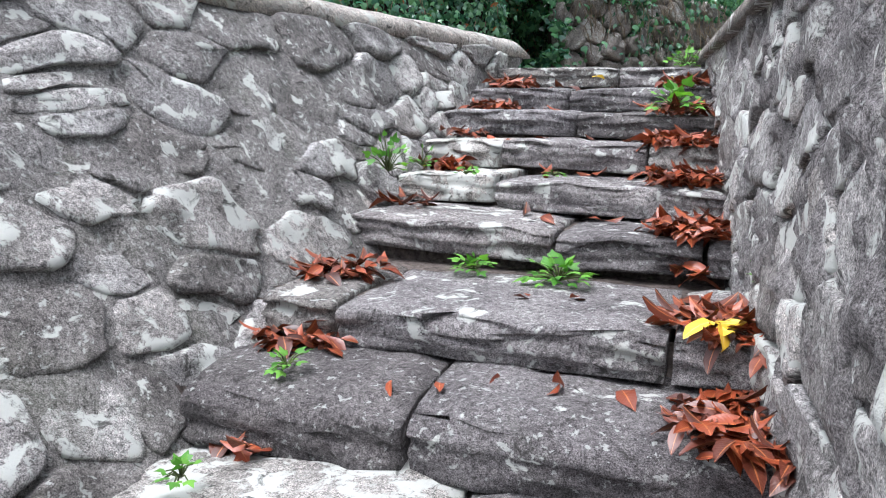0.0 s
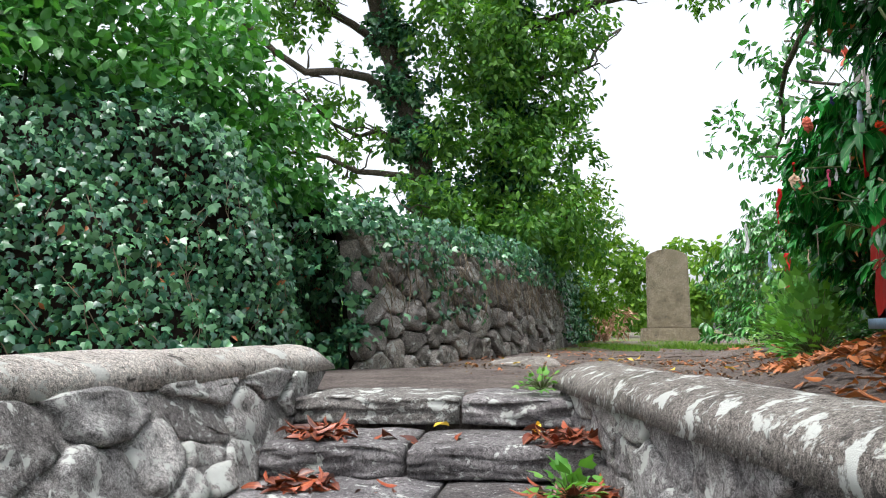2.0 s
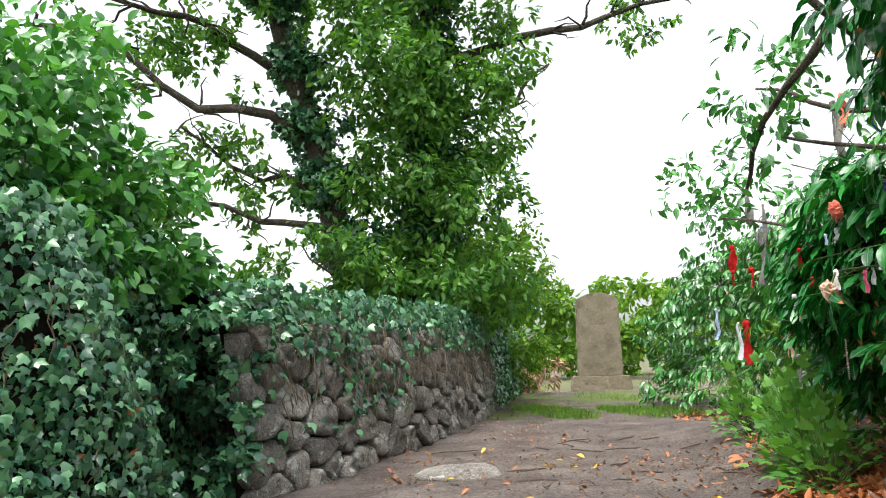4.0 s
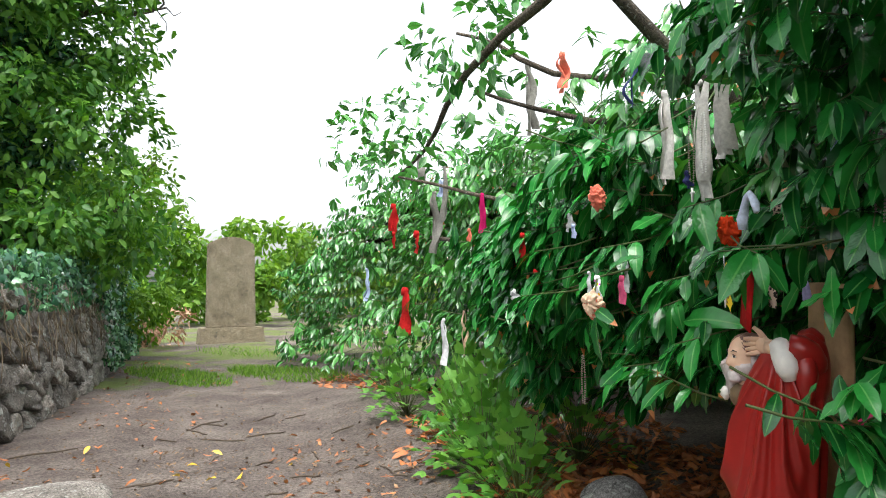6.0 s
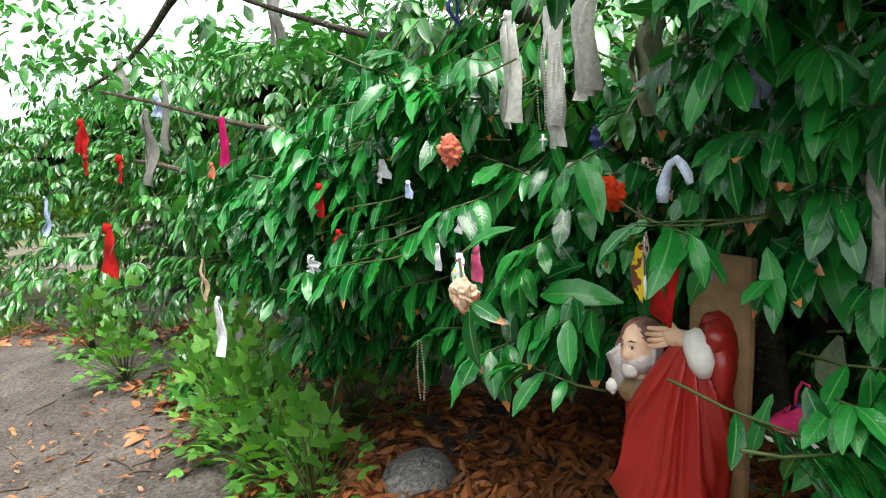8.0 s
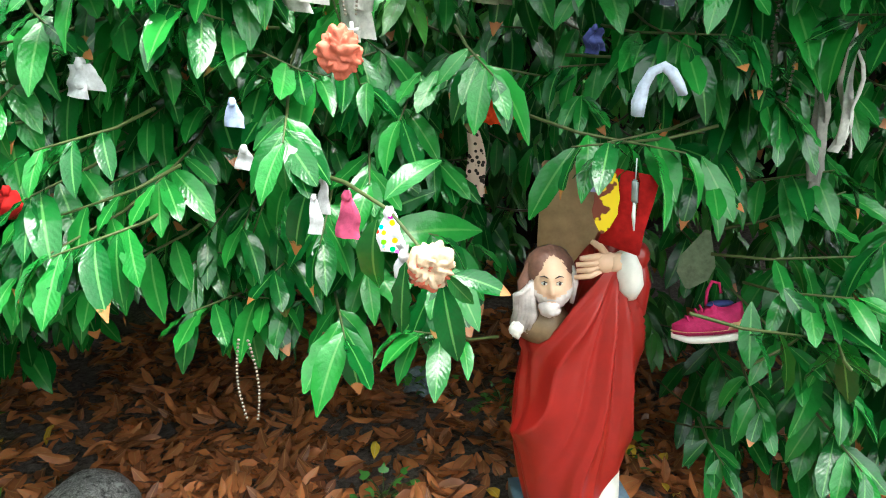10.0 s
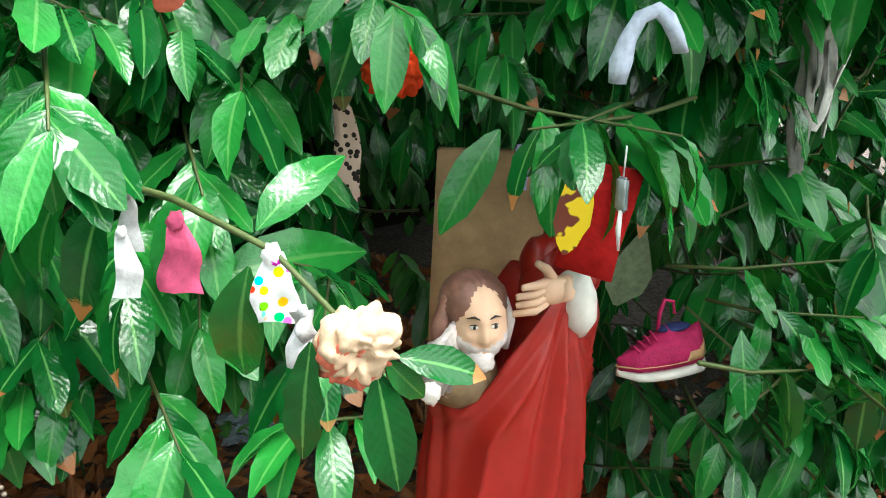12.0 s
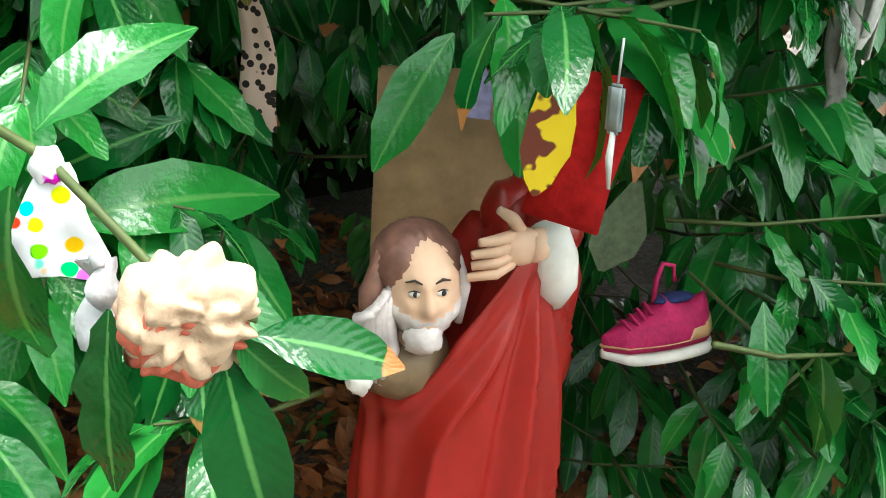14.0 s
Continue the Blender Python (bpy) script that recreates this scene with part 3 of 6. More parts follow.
# ---- headstone ----
def build_headstone():
    h = thing("headstone", "tall brown granite headstone with shouldered top on a plinth", "headstone", (10.05, 19.75, 0.12))
    h.rotation_euler.z = radians(-20)
    prof = [(-0.56, 0.34), (0.56, 0.34), (0.53, 2.26), (0.44, 2.33), (0.22, 2.42), (0, 2.45), (-0.22, 2.42), (-0.44, 2.33), (-0.53, 2.26)]
    bm = bmesh.new()
    bmesh.ops.create_cube(bm, size=1)
    for v in bm.verts:
        k = 0.94 if v.co.z > 0 else 1
        v.co = Vector((v.co.x * 1.50 * k, v.co.y * 0.62 * k, v.co.z * 0.42 + 0.13))
    bmesh.ops.bevel(bm, geom=bm.edges[:], offset=0.012, segments=2, affect="EDGES")
    part("plinth", bm, M_GRAVE, h, "square granite plinth", smooth=False)
    bm = bmesh.new()
    front = [bm.verts.new((x, -0.11, z)) for x, z in prof]
    rear = [bm.verts.new((x, 0.11, z)) for x, z in prof]
    n = len(prof)
    bm.faces.new(front)
    bm.faces.new(rear[::-1])
    for i in range(n):
        bm.faces.new((front[i], rear[i], rear[(i + 1) % n], front[(i + 1) % n]))
    bmesh.ops.recalc_face_normals(bm, faces=bm.faces)
    bmesh.ops.bevel(bm, geom=bm.edges[:], offset=0.02, segments=2, affect="EDGES")
    part("slab", bm, M_GRAVE, h, smooth=False)


build_headstone()


# ---- vegetation ----
def rand_dirs(n):
    return unit(rng.normal(size=(n, 3)))


def face_leaves(place, s0, s1, z0, z1, n, jitter, down=0.8):
    """Leaves lying on a face: points, hanging directions and outward normals."""
    P, D, N = [], [], []
    for _ in range(n):
        s, z = rng.uniform(s0, s1), rng.uniform(z0, z1)
        p = place(s, z, abs(rng.normal()) * jitter)
        q = place(s, z, 1.0) - place(s, z, 0.0)
        P.append(p)
        D.append((rng.normal() * 0.6, rng.normal() * 0.6, -down + rng.normal() * 0.5))
        N.append(np.array(q) + rng.normal(size=3) * 0.45 + np.array((0, 0, 0.35)))
    return np.array(P), np.array(D), np.array(N)


def blob_leaves(centres, per, out=0.55):
    """Leaves in uneven clumps: centres of (x, y, z, radius); each clump is itself a bunch of small bunches."""
    P, D, N = [], [], []
    for x, y, z, r in centres:
        k = int(per * r * r)
        sub = unit(rng.normal(size=(max(6, k // 26), 3))) * r * rng.uniform(0.35, 1.0, (max(6, k // 26), 1)) * np.array((1, 1, 0.85))
        pick = rng.integers(0, len(sub), k)
        off = sub[pick] + rng.normal(size=(k, 3)) * r * 0.17
        P.append(off + np.array((x, y, z)))
        D.append(unit(off) * out + rng.normal(size=(k, 3)) * 0.5 + np.array((0, 0, -0.3)))
        N.append(unit(off) * 0.5 + rng.normal(size=(k, 3)) * 0.5 + np.array((0, 0, 0.6)))
    return np.concatenate(P), np.concatenate(D), np.concatenate(N)


BANK_LINE = [Vector(p) for p in ((-7.5, 2.6, 0), (-4.5, 4.1, 0), (-2.4, 5.4, 0), (-0.9, 6.4, 0), (0.0, 7.3, 0), (0.5, 8.3, 0), (0.6, 9.5, 0))]


def bank_place(s, z, out):
    p, n = along(BANK_LINE, s)
    z *= 0.82 + 0.18 * smooth(4.0, 7.0, s)
    return p + n * (out + 0.25 * math.sin(s * 1.7) + 0.1 * math.sin(s * 4.1 + z * 3) - 0.22 * z) + Vector((0, 0, z))


def build_ivy_bank():
    b = thing("ivy_bank", "earth bank thickly covered with dark ivy", "ivy", (0, 0, 0))
    # opaque backing for the ivy, in soil darkened to the depth of shade
    sheet("bank_core", bank_place, 0.0, 11.9, 90, lambda s: -0.3, 2.0, 14, M_SOIL_SHADE, b, 0.10)
    sheet("bank_top", lambda s, h, o: bank_place(s, 2.0 + 0.3 * math.sin(min(1.0, h) * 3.0), -h * 2.0), 0.0, 11.6, 60, lambda s: 0.0, 1.0, 5, M_SOIL_SHADE, b, 0.1)
    P, D, N = face_leaves(bank_place, 0.5, 12.0, -0.05, 2.05, 24000, 0.10)
    tagged(leaf_cloud("ivy_leaves", IVY, P, D, N, rng.uniform(0.045, 0.09, len(P)), M_IVY, b, False), kind="stuff")
    P, D, N = face_leaves(lambda q, h, o: bank_place(q, 2.0 + 0.3 * math.sin(min(1.0, h) * 3.0), -h * 2.0) + Vector((0, 0, o)), 0.5, 11.6, 0.0, 1.0, 6000, 0.10)
    tagged(leaf_cloud("ivy_leaves", IVY, P, D + np.array((0, 0, 0.7)), N, rng.uniform(0.07, 0.13, len(P)), M_IVY, b, False), kind="stuff")
    P, D, N = face_leaves(bank_place, 0.5, 11.6, 0.0, 1.6, 260, 0.10)
    tagged(leaf_cloud("dead_leaves", FALLEN[0], P, D, N, rng.uniform(0.05, 0.10, len(P)), M_LITTER, b), kind="stuff")
    bm = bmesh.new()
    for _ in range(170):
        s, z = rng.uniform(1, 11.4), rng.uniform(0.0, 1.2)
        p, q = bank_place(s, z, 0.10), bank_place(min(11.5, s + rng.normal() * 0.12), z + rng.uniform(0.2, 0.5), 0.11)
        tube(bm, wander(p, q, 5, 0.08), [0.004] * 5, 4)
    tagged(part("ivy_stem", bm, M_DRY, b, "thin dry pale ivy stems"), kind="stuff")
    s = thing("shrub", "broad-leaved green shrub growing over the ivy bank", "shrub", (0, 0, 0))
    cs = [(-0.9, 8.0, 2.5, 0.8), (-0.1, 8.5, 2.3, 0.62), (-1.9, 7.3, 2.7, 0.9), (-1.3, 7.3, 2.15, 0.6), (0.25, 8.6, 1.85, 0.45), (-2.4, 6.4, 2.2, 0.6), (-0.3, 7.9, 1.9, 0.5), (-0.6, 8.2, 3.1, 0.7), (-1.6, 7.4, 3.4, 0.8), (-2.2, 7.2, 3.3, 0.6)]
    P, D, N = blob_leaves(cs, 2300)
    tagged(leaf_cloud("shrub_leaves", strip_leaf([0.02, 0.26, 0.30, 0.2, 0.01], 0.25, 0.25), P, D, N, rng.uniform(0.08, 0.14, len(P)), M_SHRUB, s), kind="stuff")
    bm = bmesh.new()
    for x, y, z, r in cs:
        tube(bm, wander((x * 0.9, y + 0.3, 0.8), (x, y, z), 6, 0.25), [0.03, 0.028, 0.025, 0.02, 0.015, 0.01], 5)
    part("stems", bm, M_BARK, s)
    # ivy over the field wall
    v = thing("ivy_on_wall", "ivy hanging over the top of the dry-stone wall", "ivy", (0, 0, 0))
    A = [face_leaves(field_place, 0.0, 15, 1.12, 1.75, 4600, 0.12), face_leaves(field_place, 0.0, 1.6, 0.3, 1.5, 160, 0.12), face_leaves(field_place, 1.6, 3.2, 0.5, 1.4, 420, 0.10), face_leaves(field_place, 8.0, 15, 0.1, 1.5, 4200, 0.15)]
    P, D, N = (np.concatenate([a[k] for a in A]) for k in range(3))
    end = blob_leaves([(0.70, 8.40, 1.3, 0.36), (0.70, 8.40, 0.7, 0.34), (0.95, 8.9, 1.6, 0.3), (0.55, 8.15, 0.35, 0.34), (0.52, 8.1, 0.9, 0.34), (0.52, 8.1, 1.5, 0.36), (0.80, 8.45, 0.3, 0.28), (0.84, 8.5, 1.0, 0.28)], 1500)
    P, D, N = (np.concatenate([a, b]) for a, b in zip((P, D, N), end))
    keep = np.array([noise.noise(Vector((p[0] * 1.4, p[1] * 1.4, p[2] * 1.8))) > -0.28 or p[2] > 1.35 for p in P])
    P, D, N = P[keep], D[keep], N[keep]
    tagged(leaf_cloud("ivy_leaves", IVY, P, D, N, rng.uniform(0.06, 0.11, len(P)), M_IVY, v, False), kind="stuff")
    bm = bmesh.new()
    for _ in range(150):
        q = rng.uniform(0.2, 8)
        z = rng.uniform(0.9, 1.5)
        tube(bm, wander(field_place(q, z, 0.14), field_place(max(0, q + rng.normal() * 0.2), z - rng.uniform(0.25, 0.6), 0.16), 5, 0.12), [0.005] * 5, 4)
    tagged(part("ivy_stem", bm, M_DRY, v, "thin dry brown ivy stems"), kind="stuff")


M_DRY = plain_mat("dry_stem", (0.22, 0.17, 0.11), 0.9)
build_ivy_bank()


def build_tree():
    t = thing("ash_tree", "large ivy-clad tree with spreading limbs behind the stone wall", "tree", (0, 0, 0))
    bm = bmesh.new()
    main = wander((3.6, 15.3, 0.0), (1.3, 14.6, 8.2), 9, 0.35)
    tube(bm, main, [0.34, 0.30, 0.28, 0.26, 0.24, 0.21, 0.18, 0.14, 0.10], 10)
    part("trunk", bm, M_BARK, t)
    bm = bmesh.new()
    second = wander((4.3, 15.6, 0.0), (4.5, 15.2, 9.0), 9, 0.2)
    tube(bm, second, [0.36, 0.33, 0.31, 0.3, 0.27, 0.24, 0.2, 0.16, 0.1], 10)
    part("trunk", bm, M_BARK, t)
    limbs = [((2.5, 15.0, 4.6), (-1.9, 13.9, 6.0), 0.10), ((2.2, 14.9, 5.6), (-1.0, 14.0, 6.6), 0.09), ((2.9, 15.1, 3.3), (-0.6, 14.2, 3.6), 0.07), ((2.8, 15.1, 3.6), (0.1, 14.9, 4.9), 0.07),
             ((4.5, 15.2, 6.5), (8.2, 13.0, 7.1), 0.10), ((4.4, 15.2, 5.0), (6.6, 14.6, 6.4), 0.07), ((1.7, 14.8, 7.0), (-1.5, 13.0, 7.5), 0.09), ((3.5, 15.2, 1.8), (2.2, 13.9, 2.5), 0.06), ((3.6, 15.0, 1.7), (5.3, 13.9, 2.6), 0.05)]
    for a, b, r in limbs:
        bm = bmesh.new()
        pts = wander(a, b, 9, 0.7)
        tube(bm, pts, [r * (1 - 0.085 * i) for i in range(9)], 7)
        for k in range(3, 9):
            for _ in range(2):
                e = pts[k] + Vector((random.uniform(-1, 1), random.uniform(-0.8, 0.8), random.uniform(-0.6, 0.8))) * 0.8
                tube(bm, wander(pts[k], e, 5, 0.2), [r * 0.3, r * 0.24, r * 0.18, r * 0.12, r * 0.06], 4)
        part("limb", bm, M_BARK, t)
    # leaf clumps: ivy columns round the trunks, an airy crown
    ivy = [(p.x + random.uniform(-0.25, 0.25), p.y + random.uniform(-0.4, 0.1), p.z, random.uniform(0.45, 0.72)) for p in second for _ in range(3)]
    ivy += [(p.x + random.uniform(-0.2, 0.3), p.y - 0.1, p.z, random.uniform(0.35, 0.58)) for p in main[1:] for _ in range(5)]
    P, D, N = blob_leaves(ivy, 1100)
    tagged(leaf_cloud("ivy_leaves", IVY, P, D, N, rng.uniform(0.09, 0.16, len(P)), M_IVY, t, False), kind="stuff")
    crown = []
    for _ in range(112):
        x = rng.uniform(2.2, 5.6)
        crown.append((x, rng.uniform(13.4, 15.4), rng.uniform(1.9, 9.0), rng.uniform(0.35, 0.75)))
    for a, b, r in limbs:
        for _ in range(4):
            f = rng.uniform(0.35, 1.05)
            q = Vector(a).lerp(Vector(b), f)
            crown.append((q.x + rng.normal() * 0.35, q.y + rng.normal() * 0.35, q.z + rng.normal() * 0.35, rng.uniform(0.2, 0.42)))
    for _ in range(26):
        crown.append((rng.uniform(-3.2, 1.8), rng.uniform(14, 16), rng.uniform(2.0, 4.6), rng.uniform(0.3, 0.6)))
    for _ in range(30):
        crown.append((rng.uniform(-4, 3), rng.uniform(12.5, 16), rng.uniform(6.3, 9.5), rng.uniform(0.3, 0.7)))
    P, D, N = blob_leaves(crown, 620)
    tagged(leaf_cloud("crown", SMALL, P, D, N, rng.uniform(0.10, 0.18, len(P)), M_TREE, t), kind="stuff")


build_tree()


def build_hedges():
    h = thing("hedge", "bright green overgrown hedge at the end of the path", "hedge", (0, 0, 0))
    cs = [(6.4 + rng.uniform(-0.7, 0.9), 18.6 + rng.uniform(-1.8, 1.5), rng.uniform(0.3, 3.6), rng.uniform(0.45, 0.75)) for _ in range(34)]
    cs += [(5.6 + rng.uniform(-0.8, 0.6), 15.6 + rng.uniform(-0.8, 1.5), rng.uniform(1.5, 3.3), rng.uniform(0.4, 0.6)) for _ in range(14)]
    P, D, N = blob_leaves(cs, 700)
    tagged(leaf_cloud("hedge_leaves", SMALL, P, D, N, rng.uniform(0.08, 0.15, len(P)), M_HEDGE, h), kind="stuff")
    f = thing("far_hedge", "long green field hedge beyond the headstone", "hedge", (0, 0, 0))
    cs = [(x, 27 + 0.18 * abs(x - 12) + rng.uniform(-0.8, 0.8), rng.uniform(0.2, 3.6 - 0.05 * abs(x - 9)), rng.uniform(0.7, 1.1)) for x in np.arange(4, 40, 0.28)]
    cs += [(13.5 + rng.normal() * 0.7, 24.5, rng.uniform(1, 3.6), 0.7) for _ in range(9)]
    P, D, N = blob_leaves(cs, 260)
    tagged(leaf_cloud("hedge_leaves", SMALL, P, D, N, rng.uniform(0.18, 0.32, len(P)), M_HEDGE, f), kind="stuff")
    w = thing("far_woods", "distant rows of trees round the fields", "woods", (0, 0, 0), kind="stuff")
    cs = []
    for q in np.arange(0, 360, 3.0):
        r = 75 + 10 * math.sin(q)
        cs.append((3 + r * math.cos(radians(q)), 8 + r * math.sin(radians(q)), 2.2, rng.uniform(2.2, 3.6)))
    P, D, N = blob_leaves(cs, 22)
    leaf_cloud("foliage", SMALL, P, D, N, rng.uniform(0.9, 1.5, len(P)), M_TREE, w)
    # dead bracken beside the headstone
    b = thing("bracken", "low clump of dead pinkish-brown bracken beside the headstone", "bracken", (0, 0, 0))
    cs = [(7.9 + rng.normal() * 0.5, 20.4 + rng.normal() * 0.6, rng.uniform(0.2, 0.75), rng.uniform(0.3, 0.5)) for _ in range(16)]
    P, D, N = blob_leaves(cs, 900)
    dead = leaf_mat("dead_bracken", (0.34, 0.19, 0.13), (0.62, 0.40, 0.30), 0.9, 0.1, None, 0.1)
    tagged(leaf_cloud("fronds", strip_leaf([0.02, 0.12, 0.09, 0.01], 0.2, 0.3), P, D, N, rng.uniform(0.10, 0.22, len(P)), dead, b), kind="stuff")


build_hedges()

# ---- laurel ----
# the first point is added: it extends the laurel south, blocking sky light
FACE_LINE = [Vector(p) for p in ((1.9, -1.2, 0), (2.3, 1.6, 0), (2.75, 3.0, 0), (3.15, 3.9, 0), (3.45, 4.7, 0), (3.75, 5.4, 0), (4.4, 6.3, 0), (5.2, 7.3, 0), (6.4, 9.2, 0), (7.5, 11.3, 0), (7.9, 13.2, 0), (8.5, 15.2, 0), (9.6, 16.2, 0))]
FACE_LEN = sum((b - a).length for a, b in zip(FACE_LINE, FACE_LINE[1:]))
STATUE = Vector((3.68, 4.50, 0.28))


def face_at(s):
    p, n = along(FACE_LINE, s)
    return p, -n


def bottom_top(y):
    """The lowest and highest leaves of the crown's face, by how far along the path it is."""
    hi = float(np.interp(y, (4.6, 4.95, 5.5, 6.0, 7.3, 9.0, 10.5, 12.5, 16.0), (2.95, 2.10, 2.12, 2.28, 2.5, 2.9, 3.05, 3.0, 2.3)))
    if y < 4.1:
        return 0.42, 2.9
    if y < 4.75:
        return 1.30, hi
    if y < 6.2:
        return 1.02, hi
    if y < 7.4:
        return 0.72, hi
    return 0.22, hi


def spray(tip, way, n, size, L):
    """A laurel twig end: n leaves round its last stretch, hanging to the sides. Adds rows to the lists L."""
    tip, way = np.array(tip, float), unit(np.array(way, float))
    side = unit(np.cross(way, (0, 0, 1.0)))
    up = np.cross(side, way)
    ln = size * 1.5
    for i in range(n):
        f = (i + 0.5) / n
        a = i * 2.4 + rng.normal() * 0.3
        base = tip - way * ln * (1 - f)
        d = way * (0.35 + 0.75 * f) + side * math.cos(a) * (1.1 - 0.5 * f) + up * (0.35 * math.sin(a)) + np.array((0, 0, -0.55 - 0.25 * rng.random()))
        L[0].append(base)
        L[1].append(d)
        L[2].append(up * 0.9 + way * 0.35 + side * math.cos(a) * 0.25 + rng.normal(size=3) * 0.2)
        L[3].append(size * rng.uniform(0.75, 1.15) * (0.8 + 0.25 * math.sin(math.pi * f)))
    L[4].append((tip - way * ln * 1.5 + np.array((0, 0, 0.02)), tip - way * ln, tip - way * 0.02))


def in_front_of_statue(p):
    d = Vector(p) - STATUE
    f = d.x * -0.76 + d.y * 0.65
    s = d.x * 0.65 + d.y * 0.76
    if -0.35 < f < 1.4 and abs(s) < 0.30 + 0.08 * max(0, f) and p[2] < 1.52:
        return True
    if p[0] < 3.75 and abs(p[1] - 4.5) < 0.24 and p[2] < 1.45:
        return True
    # the hollow in which the long rags and beads hang
    a, b = Vector((4.05, 4.95, 1.98)), Vector((2.7, 4.48, 1.76))
    k = min(1.0, max(0.0, (Vector(p) - a).dot(b - a) / (b - a).length_squared))
    if (Vector(p) - a.lerp(b, k)).length < 0.27:
        return True
    # twigs hung with rags stay open towards the path
    for q in OPEN:
        e = Vector(p) - Vector(q)
        f = e.x * -0.62 + e.y * 0.45 + e.z * 0.3
        if -0.05 < f < 0.45 and (e - Vector((-0.76, 0.55, 0.36)) * f + Vector((0, 0, -0.05))).length < 0.105:
            return True
    return False


OPEN = [(3.406, 5.054, 1.28), (3.46, 5.09, 1.32), (3.70, 5.12, 1.34), (3.50, 5.10, 1.36), (4.00, 5.02, 2.05), (4.0, 4.9, 1.9), (3.51, 4.19, 0.95), (3.78, 4.68, 1.53), (3.46, 4.45, 1.60), (3.60, 5.14, 1.69), (3.43, 4.55, 1.33)]


def build_laurel():
    lt = thing("laurel_tree", "large glossy cherry laurel hung with rags and ribbons", "laurel", (0, 0, 0))
    near, far = [[] for _ in range(5)], [[] for _ in range(5)]
    s = 0.0
    # tiers of sprays on the face of the crown, thicker close to the path's bend
    for turn in range(2600):
        s = rng.uniform(0, FACE_LEN) if turn < 1500 else rng.uniform(3.6, 9.4)
        p, n = face_at(s)
        lo, hi = bottom_top(p.y)
        z = lo + (hi - lo) * rng.random()
        dep = abs(rng.normal()) * (0.42 if turn < 1500 else 0.6)
        lean = 0.30 * math.sin(z * 4.2 + s * 0.8) + 0.16 * math.sin(s * 3.1 + z * 2)
        dome = -0.42 * max(0.0, z - 2.0) ** 1.5 - (0.75 * ((z - lo) / (hi - lo)) ** 1.3 - 0.12) * smooth(4.8, 5.4, p.y)
        q = p + n * (lean - dep + dome + 0.02) + Vector((0, 0, z))
        if in_front_of_statue(q) or (q - Vector((2.4, 4.2, 1.6))).length < 0.5:
            continue
        way = n * (0.8 + 0.2 * rng.normal()) + Vector((rng.normal() * 0.45, rng.normal() * 0.45, -0.12 + rng.normal() * 0.3))
        spray(q, way, int(rng.integers(7, 12)), rng.uniform(0.135, 0.19), near if p.y < 7.3 else far)
    # crown overhead and deeper inside, which keeps the ground under it dark
    for _ in range(1500):
        s = rng.uniform(0.2, FACE_LEN - 0.3)
        p, n = face_at(s)
        lo, hi = bottom_top(p.y)
        dep = rng.uniform(0.5, 3.8)
        z = rng.uniform(min(hi - 0.4, max(1.5, lo + 0.35)), hi - 0.1) + 0.2 * math.sin(dep)
        q = p - n * dep + Vector((0, 0, z))
        way = Vector((rng.normal(), rng.normal(), -0.1)) + n * 0.3
        spray(q, way, 9, rng.uniform(0.13, 0.18), far)
    # back of the hollow
    for turn in range(1700):
        s = rng.uniform(0.2, FACE_LEN - 0.3)
        p, n = face_at(s)
        q = p - n * rng.uniform(2.4, 3.6) + Vector((0, 0, rng.uniform(0.2, 2.3)))
        if p.y < 4.75 and rng.random() < 0.7 or p.y < 7 and turn > 1100:
            q = p - n * rng.uniform(0.6, 1.7) + Vector((0, 0, rng.uniform(0.5 if p.y < 4.4 else 1.15, 2.3)))
            if (q - STATUE).to_2d().length < 0.42 and q.z < 1.5:
                continue
        spray(q, n + Vector((0, 0, -0.2)), 9, rng.uniform(0.13, 0.18), far)
    # the low skirt of the crown where the path bends, and growth behind the hollow with the rags
    for _ in range(110):
        s = rng.uniform(7.1, 8.8)
        p, n = face_at(s)
        q = p + n * rng.uniform(-0.25, 0.16) + Vector((0, 0, rng.uniform(1.10, 1.65)))
        if not in_front_of_statue(q):
            spray(q, n + Vector((rng.normal() * 0.4, rng.normal() * 0.4, -0.15)), 9, rng.uniform(0.14, 0.18), near)
    for _ in range(130):
        spray((rng.uniform(4.5, 5.6), rng.uniform(4.9, 6.0), rng.uniform(1.95, 2.85)), (-0.8, 0.2 + rng.normal() * 0.4, -0.1), 9, rng.uniform(0.13, 0.18), far)
    for _ in range(120):
        spray((rng.uniform(2.6, 3.3), rng.uniform(1.5, 2.8), rng.uniform(0.35, 2.2)), (-0.7, 0.3 + rng.normal() * 0.4, -0.2), 9, rng.uniform(0.13, 0.18), far)
    # loose sprays that stand up out of the crown's top
    for _ in range(110):
        s = rng.uniform(6.4, 12.5)
        p, n = face_at(s)
        hi = bottom_top(p.y)[1]
        q = p - n * rng.uniform(0.6, 2.0) + Vector((0, 0, hi + abs(rng.normal()) * 0.28 - 0.1))
        spray(q, (rng.normal() * 0.6, rng.normal() * 0.6, 0.7), 8, rng.uniform(0.12, 0.17), far)
    # the crown's eaves over the edge of the path
    for turn in range(130):
        q = np.array((rng.uniform(2.35, 3.1), rng.uniform(3.2, 4.4), rng.uniform(2.12, 2.9))) if turn < 66 else np.array((rng.uniform(2.5, 4.0), rng.uniform(1.6, 4.7), rng.uniform(2.7, 3.4)))
        spray(q, (-0.7 + rng.normal() * 0.4, 0.3 + rng.normal() * 0.5, -0.3), int(rng.integers(7, 11)), rng.uniform(0.15, 0.20), near)
    # single boughs that reach out over the path
    for tip, way, k, size in LONE:
        spray(tip, way, k, size, near)
